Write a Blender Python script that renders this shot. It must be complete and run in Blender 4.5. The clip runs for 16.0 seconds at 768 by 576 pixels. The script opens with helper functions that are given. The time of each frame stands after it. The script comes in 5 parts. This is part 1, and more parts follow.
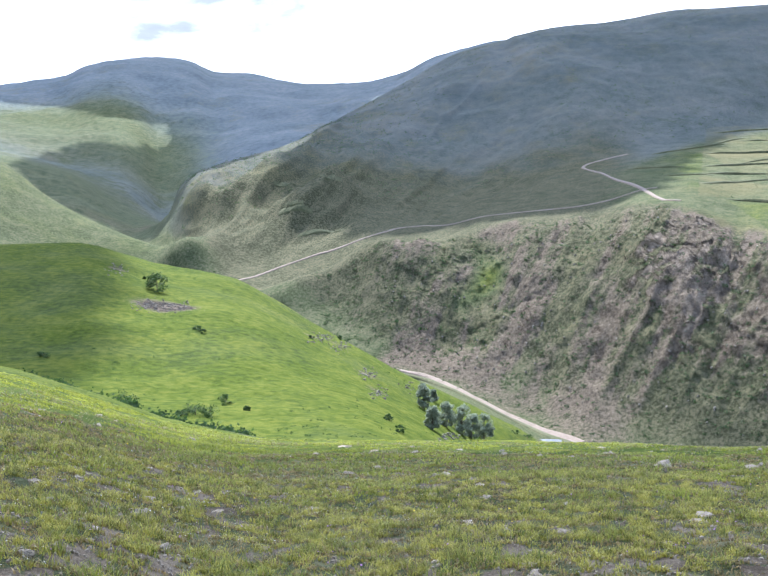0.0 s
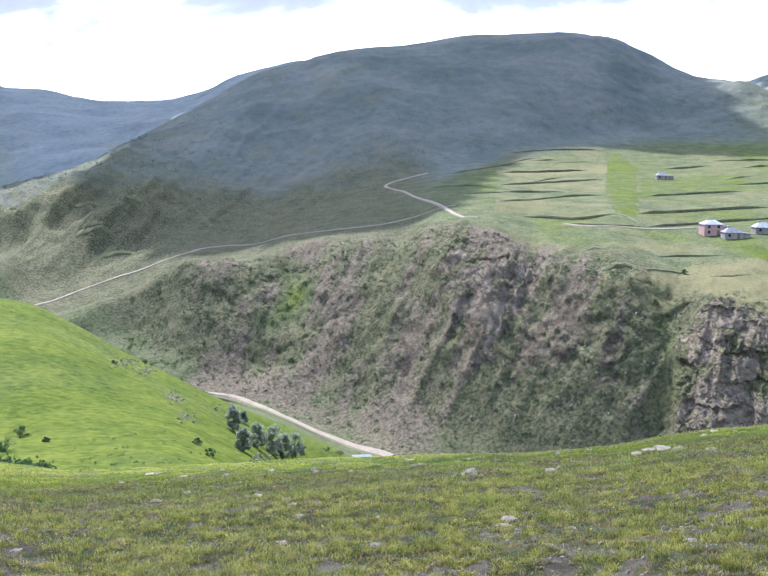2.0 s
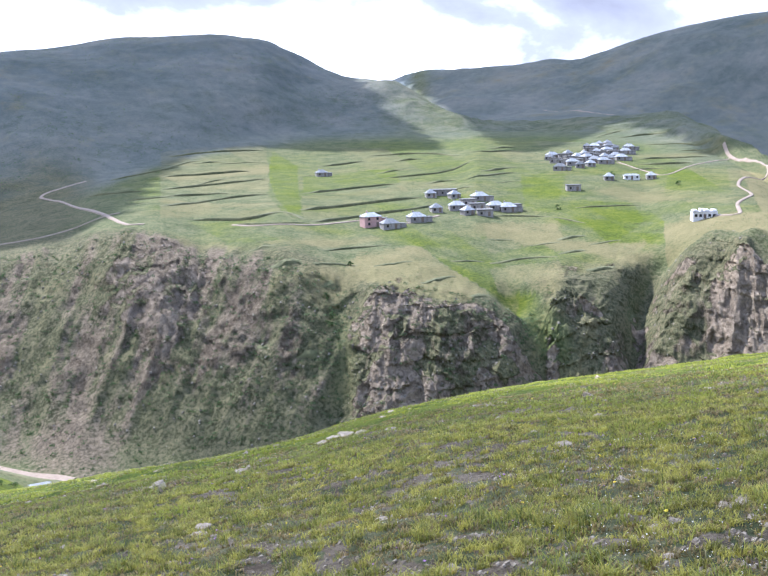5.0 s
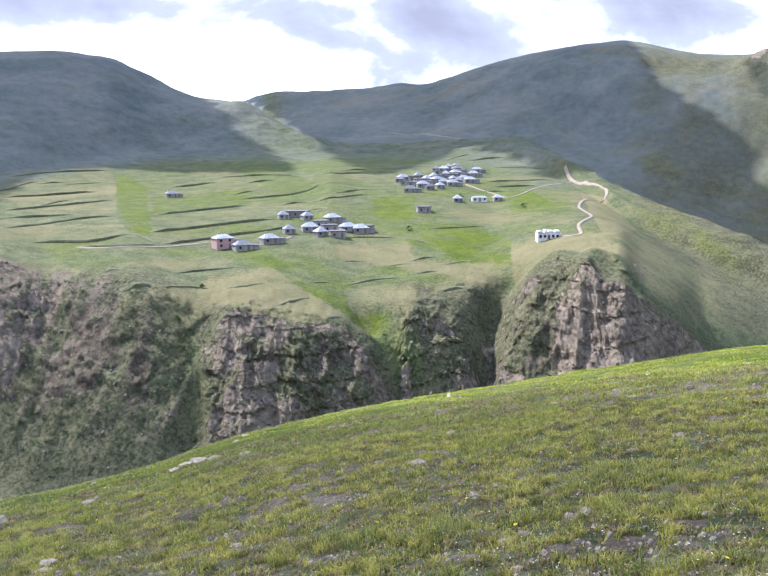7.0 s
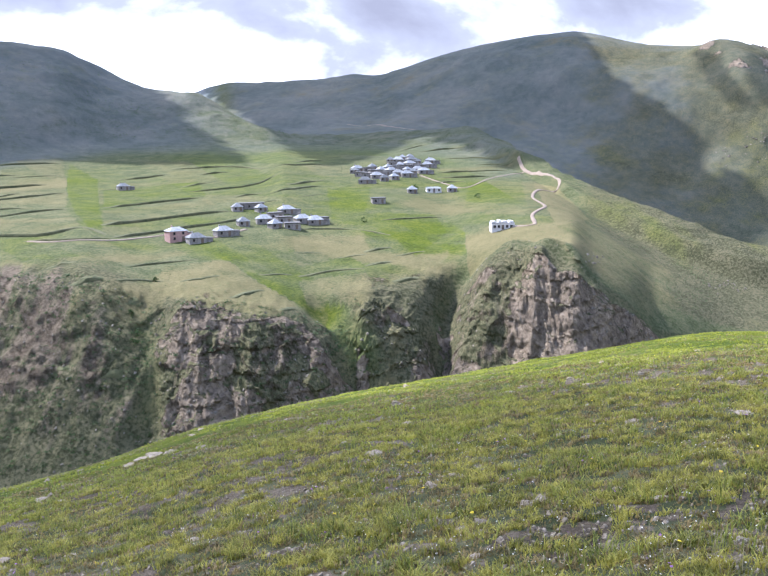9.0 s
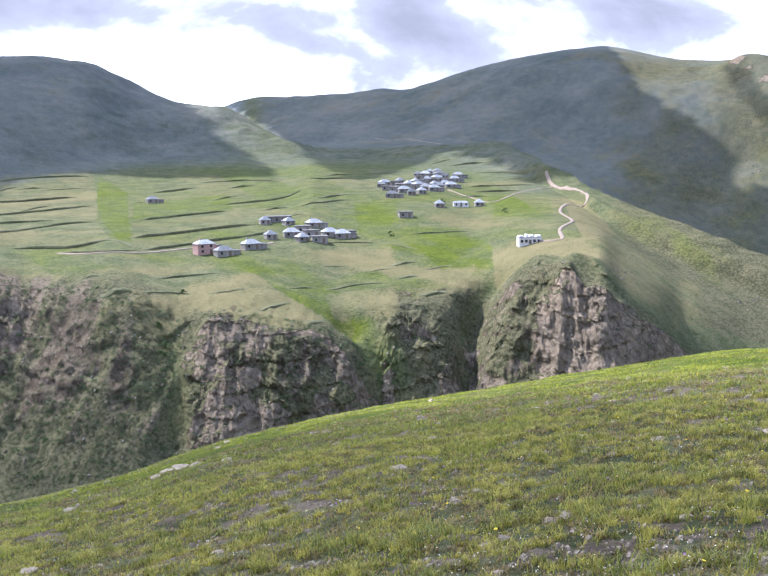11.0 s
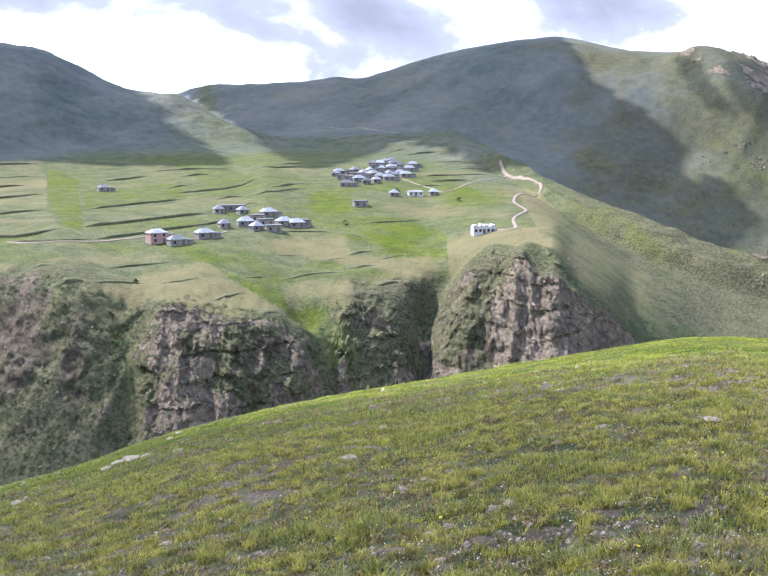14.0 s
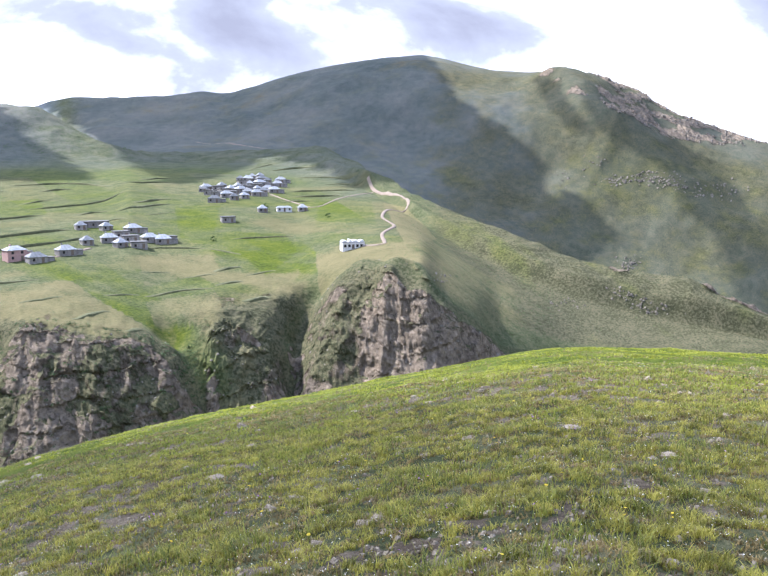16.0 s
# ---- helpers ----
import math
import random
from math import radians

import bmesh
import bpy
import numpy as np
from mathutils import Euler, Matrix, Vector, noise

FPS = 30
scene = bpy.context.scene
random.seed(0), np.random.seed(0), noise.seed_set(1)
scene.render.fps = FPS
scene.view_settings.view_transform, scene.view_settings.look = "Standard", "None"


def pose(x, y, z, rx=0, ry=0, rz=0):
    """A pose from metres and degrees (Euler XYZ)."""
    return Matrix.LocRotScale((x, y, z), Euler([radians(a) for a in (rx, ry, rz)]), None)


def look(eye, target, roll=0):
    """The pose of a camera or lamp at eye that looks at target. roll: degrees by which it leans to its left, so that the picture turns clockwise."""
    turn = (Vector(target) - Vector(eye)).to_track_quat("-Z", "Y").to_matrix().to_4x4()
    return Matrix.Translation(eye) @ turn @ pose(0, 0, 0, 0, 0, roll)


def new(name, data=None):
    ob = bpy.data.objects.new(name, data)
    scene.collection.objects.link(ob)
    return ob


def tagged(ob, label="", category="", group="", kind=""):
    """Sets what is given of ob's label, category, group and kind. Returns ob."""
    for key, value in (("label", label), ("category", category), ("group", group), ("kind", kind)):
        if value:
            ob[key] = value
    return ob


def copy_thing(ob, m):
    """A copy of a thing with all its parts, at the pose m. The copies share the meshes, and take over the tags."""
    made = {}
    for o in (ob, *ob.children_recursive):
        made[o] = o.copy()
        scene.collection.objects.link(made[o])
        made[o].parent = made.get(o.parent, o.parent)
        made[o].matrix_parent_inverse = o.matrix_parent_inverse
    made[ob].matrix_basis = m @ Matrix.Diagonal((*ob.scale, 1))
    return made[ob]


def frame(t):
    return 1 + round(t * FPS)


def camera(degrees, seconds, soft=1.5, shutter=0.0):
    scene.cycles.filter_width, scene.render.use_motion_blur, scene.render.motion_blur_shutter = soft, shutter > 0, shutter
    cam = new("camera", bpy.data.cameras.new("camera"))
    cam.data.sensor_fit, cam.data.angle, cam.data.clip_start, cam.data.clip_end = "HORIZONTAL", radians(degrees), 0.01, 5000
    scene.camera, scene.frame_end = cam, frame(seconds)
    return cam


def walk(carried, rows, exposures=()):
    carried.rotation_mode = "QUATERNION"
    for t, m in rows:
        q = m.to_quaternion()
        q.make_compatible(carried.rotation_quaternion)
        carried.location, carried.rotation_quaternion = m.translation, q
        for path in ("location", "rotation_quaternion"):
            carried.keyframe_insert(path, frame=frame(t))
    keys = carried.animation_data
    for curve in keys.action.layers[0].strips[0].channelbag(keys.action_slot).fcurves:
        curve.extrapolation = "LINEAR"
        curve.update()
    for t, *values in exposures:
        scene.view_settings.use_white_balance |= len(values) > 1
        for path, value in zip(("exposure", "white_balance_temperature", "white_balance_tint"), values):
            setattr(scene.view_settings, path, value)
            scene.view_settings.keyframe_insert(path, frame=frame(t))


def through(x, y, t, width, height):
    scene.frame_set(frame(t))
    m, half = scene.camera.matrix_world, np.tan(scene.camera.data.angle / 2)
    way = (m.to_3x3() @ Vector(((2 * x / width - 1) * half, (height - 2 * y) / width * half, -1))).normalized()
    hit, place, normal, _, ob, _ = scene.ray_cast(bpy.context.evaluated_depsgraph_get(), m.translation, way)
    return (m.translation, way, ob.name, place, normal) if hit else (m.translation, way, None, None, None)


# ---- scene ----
cam = camera(42.41, 16.0)
PATH = [
    (0.0, pose(0.000, 0.000, 0.000, 80.00, -0.00, 0.00)),
    (0.5, pose(0.003, -0.003, -0.002, 80.29, -0.01, -1.85)),
    (1.0, pose(0.007, -0.004, -0.004, 80.49, -0.26, -3.19)),
    (1.5, pose(0.010, -0.003, -0.006, 81.08, -0.36, -6.12)),
    (2.0, pose(0.003, 0.010, -0.004, 81.13, -0.41, -11.19)),
    (2.5, pose(0.022, 0.118, -0.042, 81.25, -0.23, -15.34)),
    (3.0, pose(0.016, 0.152, -0.052, 80.93, -0.45, -18.54)),
    (3.5, pose(0.012, 0.155, -0.053, 81.06, 0.66, -20.15)),
    (4.0, pose(0.022, 0.163, -0.056, 81.09, 0.27, -23.57)),
    (4.5, pose(0.029, 0.156, -0.054, 81.02, 0.92, -27.31)),
    (7.0, pose(0.036, 0.133, -0.043, 82.11, 0.96, -38.92)),
    (7.5, pose(0.035, 0.128, -0.041, 82.18, 1.01, -40.73)),
    (8.0, pose(0.037, 0.124, -0.042, 81.93, 1.38, -42.74)),
    (8.5, pose(0.041, 0.128, -0.045, 81.47, 1.31, -42.99)),
    (9.0, pose(0.036, 0.128, -0.044, 81.56, 1.18, -41.56)),
    (11.5, pose(0.012, 0.086, -0.022, 82.75, 0.84, -39.02)),
    (12.0, pose(0.008, 0.088, -0.023, 82.65, 1.03, -37.16)),
    (12.5, pose(0.009, 0.090, -0.026, 81.90, 1.33, -36.98)),
    (13.0, pose(0.009, 0.072, -0.019, 81.66, 1.37, -37.87)),
    (13.5, pose(0.009, 0.031, -0.002, 81.82, 0.59, -39.74)),
    (14.0, pose(0.025, -0.006, 0.008, 81.72, 0.71, -42.57)),
    (14.5, pose(0.032, -0.022, 0.010, 82.05, 1.45, -44.45)),
    (15.0, pose(0.031, -0.038, 0.015, 82.02, 1.72, -45.18)),
    (15.5, pose(0.065, -0.021, 0.001, 82.44, 1.64, -47.19)),
    (16.0, pose(0.070, -0.014, -0.001, 82.55, 0.37, -50.12)),
]
walk(cam, PATH, [(0.0, 1.48, 5300, 12.0), (4.5, 1.52, 5350, 15.0), (9.0, 1.36, 5450, 17.0), (16.0, 1.42, 5500, 16.0)])

# ---------------------------------------------------------------- light
SUN_BEARING, SUN_HEIGHT = -12.0, 47.0          # degrees: to the right of the first view's line, above the horizon


def aim(bearing, angle):
    b, a = radians(bearing), radians(angle)
    return Vector((math.sin(b) * math.cos(a), math.cos(b) * math.cos(a), math.sin(a)))


sun = new("sun", bpy.data.lights.new("sun", "SUN"))
sun.data.energy, sun.data.angle, sun.data.color = 5.0, radians(0.6), (1.0, 0.93, 0.80)
sun.matrix_world = look(aim(SUN_BEARING, SUN_HEIGHT) * 900, (0, 0, 0))


class Tree:
    """Short hand for a node tree."""

    def __init__(self, tree):
        self.tree = tree
        tree.nodes.clear()

    def add(self, kind, ins=None, **sets):
        n = self.tree.nodes.new(kind)
        if "blend" in sets:
            n.data_type, n.blend_type = "RGBA", sets.pop("blend")
        if "operation" in sets:
            n.operation = sets.pop("operation")
        if "attribute_name" in sets:
            n.attribute_name = sets.pop("attribute_name")
        if "sky_type" in sets:
            n.sky_type = sets.pop("sky_type")
        for key, value in (ins or {}).items():
            slot = n.inputs[key]
            if isinstance(value, bpy.types.NodeSocket):
                self.tree.links.new(value, slot)
            else:
                slot.default_value = value
        return n

    def noise(self, coords, scale, detail=4.0, rough=0.55, warp=0.0):
        return self.add("ShaderNodeTexNoise", {"Vector": coords, "Scale": scale, "Detail": detail, "Roughness": rough, "Distortion": warp}).outputs[0]

    def ramp(self, fac, stops):
        n = self.add("ShaderNodeValToRGB", {"Fac": fac})
        el = n.color_ramp.elements
        while len(el) < len(stops):
            el.new(0.5)
        for e, (p, c) in zip(el, stops):
            e.position, e.color = p, (*c, 1) if len(c) == 3 else c
        return n.outputs[0]

    def mix(self, fac, a, b, blend="MIX"):
        n = self.add("ShaderNodeMix", blend=blend)
        for key, value in ((0, fac), (6, a), (7, b)):
            if isinstance(value, bpy.types.NodeSocket):
                self.tree.links.new(value, n.inputs[key])
            else:
                n.inputs[key].default_value = (*value, 1) if isinstance(value, tuple) and len(value) == 3 else value
        return n.outputs[2]

    def math(self, operation, a, b=0.0, clamp=False):
        n = self.add("ShaderNodeMath", {0: a, 1: b}, operation=operation)
        n.use_clamp = clamp
        return n.outputs[0]

    def step(self, value, lo, hi):
        n = self.add("ShaderNodeMapRange", {"Value": value, "From Min": lo, "From Max": hi})
        n.interpolation_type = "SMOOTHSTEP"
        return n.outputs[0]


world = bpy.data.worlds.new("world")
scene.world = world
world.use_nodes = True
w = Tree(world.node_tree)
sky = w.add("ShaderNodeTexSky", sky_type="NISHITA")
sky.sun_disc, sky.sun_elevation, sky.sun_rotation = False, radians(SUN_HEIGHT), radians(SUN_BEARING)
sky.altitude, sky.dust_density = 1800, 1.5
heading = w.add("ShaderNodeTexCoord").outputs["Generated"]
spread = w.add("ShaderNodeMapping", {"Vector": heading, "Scale": (1.0, 1.0, 2.4), "Location": (0.9, 0.15, 0.3), "Rotation": (0.0, 0.0, radians(7.0))}).outputs[0]
climb = w.add("ShaderNodeSeparateXYZ", {"Vector": heading}).outputs[2]
body = w.noise(spread, 3.4, 9.0, 0.55, 0.4)
shade = w.math("ADD", w.math("SUBTRACT", w.math("ADD", body, 0.05), w.math("MULTIPLY", w.step(climb, 0.07, 0.14), 0.17)), w.math("MULTIPLY", w.step(climb, 0.22, 0.34), 0.10))   # greyer undersides above the bright band on the horizon
cloud = w.ramp(shade, [(0.30, (0.22, 0.22, 0.25)), (0.41, (0.31, 0.315, 0.345)), (0.475, (0.62, 0.62, 0.64)), (0.57, (1.2, 1.2, 1.2))])
cover = w.math("MULTIPLY", w.step(w.noise(spread, 1.7, 6.0, 0.55, 0.3), 0.12, 0.36), w.math("SUBTRACT", 1.0, w.math("MULTIPLY", w.step(climb, 0.22, 0.5), 0.6)))   # open blue between the clouds overhead
blue = w.mix(0.6, w.mix(1.0, sky.outputs[0], (0.10, 0.10, 0.10), "MULTIPLY"), (0.40, 0.60, 1.0))
w.add("ShaderNodeOutputWorld", {"Surface": w.add("ShaderNodeBackground", {"Color": w.mix(cover, blue, cloud), "Strength": 1.0}).outputs[0]})

# ---------------------------------------------------------------- numbers for the land


def lattice(ix, iy, iz, seed):
    h = (ix.astype(np.int64) * 374761393 + iy.astype(np.int64) * 668265263 + iz.astype(np.int64) * 2147483647 + seed * 974711) & 0xFFFFFFFF
    h = ((h ^ (h >> 13)) * 1274126177) & 0xFFFFFFFF
    return ((h ^ (h >> 16)) & 0xFFFF) / 32767.5 - 1.0


def value_noise(x, y, z, seed=0):
    fx, fy, fz = np.floor(x), np.floor(y), np.floor(z)
    ux, uy, uz = x - fx, y - fy, z - fz
    ux, uy, uz = (u * u * u * (u * (u * 6 - 15) + 10) for u in (ux, uy, uz))
    total = 0.0
    for dx in (0, 1):
        for dy in (0, 1):
            for dz in (0, 1):
                k = (ux if dx else 1 - ux) * (uy if dy else 1 - uy) * (uz if dz else 1 - uz)
                total = total + k * lattice(fx + dx, fy + dy, fz + dz, seed)
    return total


def fbm(x, y, z, octaves=4, gain=0.5, seed=0, ridged=False):
    total, amp, norm = 0.0, 1.0, 0.0
    for o in range(octaves):
        n = value_noise(x * 2.03 ** o, y * 2.03 ** o, z * 2.03 ** o, seed + o * 17)
        if ridged:
            n = 1 - 2 * np.abs(n)
        total, norm, amp = total + amp * n, norm + amp, amp * gain
    return total / norm


def zoned(x, y, z, r, sizes, octaves, seed):
    """Noise whose grain is coarser far off: sizes for the meadow, the slopes and the mountains."""
    far, near = smooth(r, 420, 900), 1 - smooth(r, 40, 120)
    a, b, c = (fbm(x / s, y / s, z / s, octaves, 0.55, seed + i) for i, s in enumerate(sizes))
    return a * near + c * far + b * (1 - near - far)


def smooth(x, lo, hi):
    u = np.clip((x - lo) / (hi - lo), 0, 1)
    return u * u * (3 - 2 * u)


def slopes(h, d):
    """Monotone slopes for knots; h: gaps, d: secants; along the first axis."""
    m = np.zeros((d.shape[0] + 1,) + d.shape[1:])
    w1, w2 = 2 * h[1:] + h[:-1], h[1:] + 2 * h[:-1]
    same = d[:-1] * d[1:] > 0
    with np.errstate(all="ignore"):
        inner = (w1 + w2) / (w1 / d[:-1] + w2 / d[1:])
    m[1:-1] = np.where(same, inner, 0)
    m[0], m[-1] = d[0], d[-1]
    return m


def hermite(u, h, y0, y1, m0, m1):
    return (2 * u ** 3 - 3 * u ** 2 + 1) * y0 + (u ** 3 - 2 * u ** 2 + u) * h * m0 + (3 * u ** 2 - 2 * u ** 3) * y1 + (u ** 3 - u ** 2) * h * m1


def along(points, q, column):
    """A column of a crest line's points, eased over bearing."""
    a, v = np.array([p[0] for p in points], float), np.array([p[column] for p in points], float)
    h = np.diff(a)
    m = slopes(h, np.diff(v) / h)
    i = np.clip(np.searchsorted(a, q) - 1, 0, len(a) - 2)
    return hermite((np.clip(q, a[0], a[-1]) - a[i]) / h[i], h[i], v[i], v[i + 1], m[i], m[i + 1])


# Lines of the land as a surveyor would note them from the lookout: bearing, height angle (degrees), distance (m)
BROW = [(-25, -12.8, 95), (-21.5, -13.6, 88), (-16.7, -15.5, 75), (-11.2, -17.6, 62), (-5.4, -18.64, 52), (0.5, -18.86, 46), (9.3, -18.69, 42),
        (18, -18.2, 40), (24, -17.45, 40), (30.8, -15.85, 40), (39, -14.5, 42), (45, -13.6, 44), (50.5, -12.6, 46), (56.3, -11.53, 48), (62, -10.75, 50), (75, -10.6, 52)]
DIP = [(-25, -13.6, 112), (-16.7, -16.2, 90), (-8, -18.9, 70), (-2, -19.3, 66), (3, -19.9, 80), (9, -22.5, 140), (14, -24, 190), (30, -24, 190), (45, -20, 230), (60, -15, 260), (75, -14, 300)]
HILL = [(-25, -6.6, 240), (-21.3, -6.92, 235), (-17.3, -7.04, 232), (-14.7, -7.81, 230), (-13.1, -8.42, 228), (-8.7, -9.44, 222), (-6.4, -10.61, 218), (-3.9, -12.16, 214),
        (-0.7, -13.96, 209), (1.1, -14.92, 207), (3.4, -15.96, 204), (6.3, -17.29, 202), (9, -18.56, 200), (12, -22.4, 205), (30, -23.6, 206), (45, -19.5, 250), (60, -14.8, 275), (75, -13.8, 320)]
VALLEY = [(-25, -9.0, 400), (-13, -9.9, 470), (-8.4, -10.8, 430), (-4, -12.9, 390), (1.1, -15.05, 360), (4, -15.9, 340), (8.1, -17.75, 315), (11.6, -18.9, 300), (16, -19.8, 290),
          (30, -20, 270), (38, -19, 280), (45, -17, 300), (52, -15.5, 300), (60, -13.5, 370), (75, -12.6, 395)]
RIM = [(-25, -1.2, 640), (-21.1, -2.41, 620), (-18.9, -4.3, 590), (-16.2, -6.0, 560), (-13.2, -7.3, 530), (-12, -7.7, 510), (-8.4, -9.5, 470), (-6, -10.2, 450), (-3.5, -10.0, 445),
       (0.2, -8.21, 442), (2.5, -7.9, 440), (6, -6.6, 438), (12.7, -5.97, 415), (15, -5.5, 398), (17.2, -5.8, 385), (20, -7.0, 370), (24, -7.2, 352), (28.6, -8.8, 330), (31.9, -9.0, 325), (34.6, -9.66, 322),
       (37.5, -10.2, 325), (40.4, -8.8, 350), (43.8, -8.0, 370), (45.3, -7.22, 385), (47.6, -6.7, 375), (52.1, -6.31, 350), (53.5, -7.85, 342), (55.4, -9.2, 350), (57, -10.6, 364), (62, -11.2, 400), (75, -11.3, 430)]
BENCH = [(-25, -4, 850), (-18, -6, 800), (-13, -7.7, 650), (-10, -7.0, 560), (-6, -6.3, 560), (-2.4, -5.2, 570), (3.3, -5.3, 590), (6.1, -4.6, 610), (11.2, -3.0, 640), (14.2, -2.1, 680), (18.4, -1.05, 740),
         (21.2, -0.4, 800), (29, 0.3, 900), (35.7, -0.1, 900), (42, -0.3, 850), (46.1, -0.7, 800), (49.7, -2.2, 660), (52, -3.6, 560), (57, -6.4, 490), (62, -8.2, 468), (75, -10.5, 465)]
SPUR = [(-25, -1.5, 1200), (-18, -3.2, 1100), (-13.5, -6.2, 900), (-12.4, -5.95, 780), (-11.6, -4.26, 790), (-10.2, -3.42, 800), (-8.5, -2.69, 820), (-5.2, -1.66, 850), (-2.9, -0.5, 890), (0.4, 1.28, 960),
        (4.3, 3.25, 1030), (6.8, 3.92, 1070), (8.9, 4.54, 1090), (12.3, 4.93, 1110), (16.4, 5.5, 1130), (20.5, 5.58, 1130), (23.5, 5.2, 1120), (25.8, 4.23, 1110), (28.4, 3.17, 1100), (30.8, 2.73, 1100),
        (32.4, 1.85, 1070), (34.2, 1.0, 1030), (36, 0.25, 1000)]
SPUR += [(40, 0.3, 980), (43, 0.35, 950), (46.5, 0.6, 930), (48.4, -0.2, 870), (49.8, -1.5, 780), (51.7, -2.6, 670), (54.4, -3.58, 590), (57.1, -4.68, 545), (59.5, -5.72, 525), (62.7, -6.25, 510),
         (65.6, -6.93, 505), (67.2, -7.43, 502), (69.8, -9.2, 500), (71.4, -9.78, 500), (75, -10.2, 500)]
BACK = [(-25, -0.8, 1500), (-15, -4.0, 1300), (-12.4, -6.2, 1150), (-8, -3.8, 1150), (0.4, 0.0, 1350), (6.8, 2.5, 1450), (20, 3.5, 1500), (28, 1.8, 1400), (31, 1.2, 1300), (36, 0.0, 1120), (40, 0.6, 1200),
        (43, 0.5, 1150), (46.5, 0.0, 1100), (50, -2.4, 1000), (57, -6, 900), (65, -8.5, 900), (75, -11, 900)]
CREST = [(-25, 1.0, 2600), (-20.8, 1.4, 2600), (-17.6, 2.0, 2600), (-16.3, 2.61, 2600), (-15, 2.81, 2600), (-12.1, 3.05, 2600), (-10.8, 2.88, 2600), (-9.4, 2.33, 2650), (-7.6, 2.24, 2700), (-5.6, 1.81, 2700),
         (-3.4, 1.58, 2700), (-0.7, 1.8, 2650), (1.3, 2.37, 2600), (2.4, 2.9, 2500), (4.6, 3.57, 2400), (6.5, 4.03, 2300), (9, 3.6, 2250), (20, 3.2, 2250), (28, 2.3, 2100), (30.8, 2.73, 1750),
         (32, 3.15, 1660), (33.2, 3.33, 1620), (35.3, 3.27, 1600)]
CREST += [(37.7, 3.42, 1580), (40.1, 3.7, 1550), (41, 3.59, 1550), (42.8, 4.03, 1550), (45, 4.74, 1530), (47.8, 5.33, 1510), (50.6, 5.72, 1510), (52, 5.79, 1510), (53.4, 5.56, 1500), (55.6, 4.99, 1470),
          (58.3, 4.68, 1440), (60.1, 4.7, 1430), (61.6, 4.48, 1410), (63.2, 3.91, 1390), (64.5, 3.48, 1390), (65.3, 2.88, 1380), (66.9, 2.11, 1370), (68.9, 1.42, 1360), (71.1, 0.74, 1340), (75, -0.3, 1340)]
FAR = [(-25, -0.6, 4000), (75, -0.8, 4000)]
EDGE = [(-25, -0.5, 6000), (75, -0.5, 6000)]
LINES = [BROW, DIP, HILL, VALLEY, RIM, BENCH, SPUR, BACK, CREST, FAR, EDGE]
ROWS = [10, 130, 14, 126, 104, 110, 14, 84, 10, 4]
EYE_HEIGHT = 1.62

# bearings: fine where the camera looks, coarse behind it
BEAR = np.concatenate([np.arange(-24.9, 74.9, 0.09), np.arange(75, 335, 2.5)])
NB = len(BEAR)
inside = BEAR <= 75
turn = np.clip((BEAR - 75) / 260, 0, 1)


def ring(line):
    el, r = along(line, np.where(inside, BEAR, 75), 1), along(line, np.where(inside, BEAR, 75), 2)
    e0, r0 = line[0][1], line[0][2]
    rise = np.sin(np.pi * turn) ** 2
    return np.where(inside, el, el * (1 - turn) + e0 * turn + rise * 9), np.where(inside, r, r * (1 - turn) + r0 * turn)


rings = [ring(l) for l in LINES]
TAN = np.array([np.tan(np.radians(e)) for e, r in rings])
LOG = np.log(np.array([r for e, r in rings]))
gap = np.diff(LOG, axis=0)
M = slopes(gap, np.diff(TAN, axis=0) / gap)
M[0] = 0
rc, tc = np.exp(LOG[0]), -TAN[0]
near_r = np.concatenate([[0.5, 1.0, 1.6, 2.2], np.geomspace(2.8, 34, 160)])
rows_r, rows_t, rows_seg = [], [], []
for r in near_r:
    rr = r * rc / 40 if r > 20 else r * (1 + (rc / 40 - 1) * smooth(np.array(r), 2, 20))
    rr = np.minimum(rr, rc * 0.99)
    rows_r.append(rr), rows_t.append(-(EYE_HEIGHT / rr + (tc - 2 * EYE_HEIGHT / rc) + EYE_HEIGHT / rc ** 2 * rr)), rows_seg.append(-1)
for s, count in enumerate(ROWS):
    for k in range(count):
        u = k / count
        rows_r.append(np.exp(LOG[s] + u * gap[s])), rows_t.append(hermite(u, gap[s], TAN[s], TAN[s + 1], M[s], M[s + 1])), rows_seg.append(s + u)
rows_r.append(np.exp(LOG[-1])), rows_t.append(TAN[-1]), rows_seg.append(len(ROWS))
RR, SEG = np.array(rows_r), np.array(rows_seg, float)
ZZ = np.array(rows_t) * RR
XX, YY = RR * np.sin(np.radians(BEAR)), RR * np.cos(np.radians(BEAR))
SS, BB = np.broadcast_to(SEG[:, None], RR.shape), np.broadcast_to(BEAR[None, :], RR.shape)


def patch(b, b0, b1, soft=1.5):
    return smooth(b, b0 - soft, b0 + soft) * (1 - smooth(b, b1 - soft, b1 + soft))


def bare(x, y):
    """How bare the turf is: above zero it is trodden earth."""
    return fbm(x / 0.3, y / 0.3, x * 0, 4, 0.65, seed=90) + 0.30 * fbm(x / 3, y / 3, x * 0, 2, seed=91) - 0.33


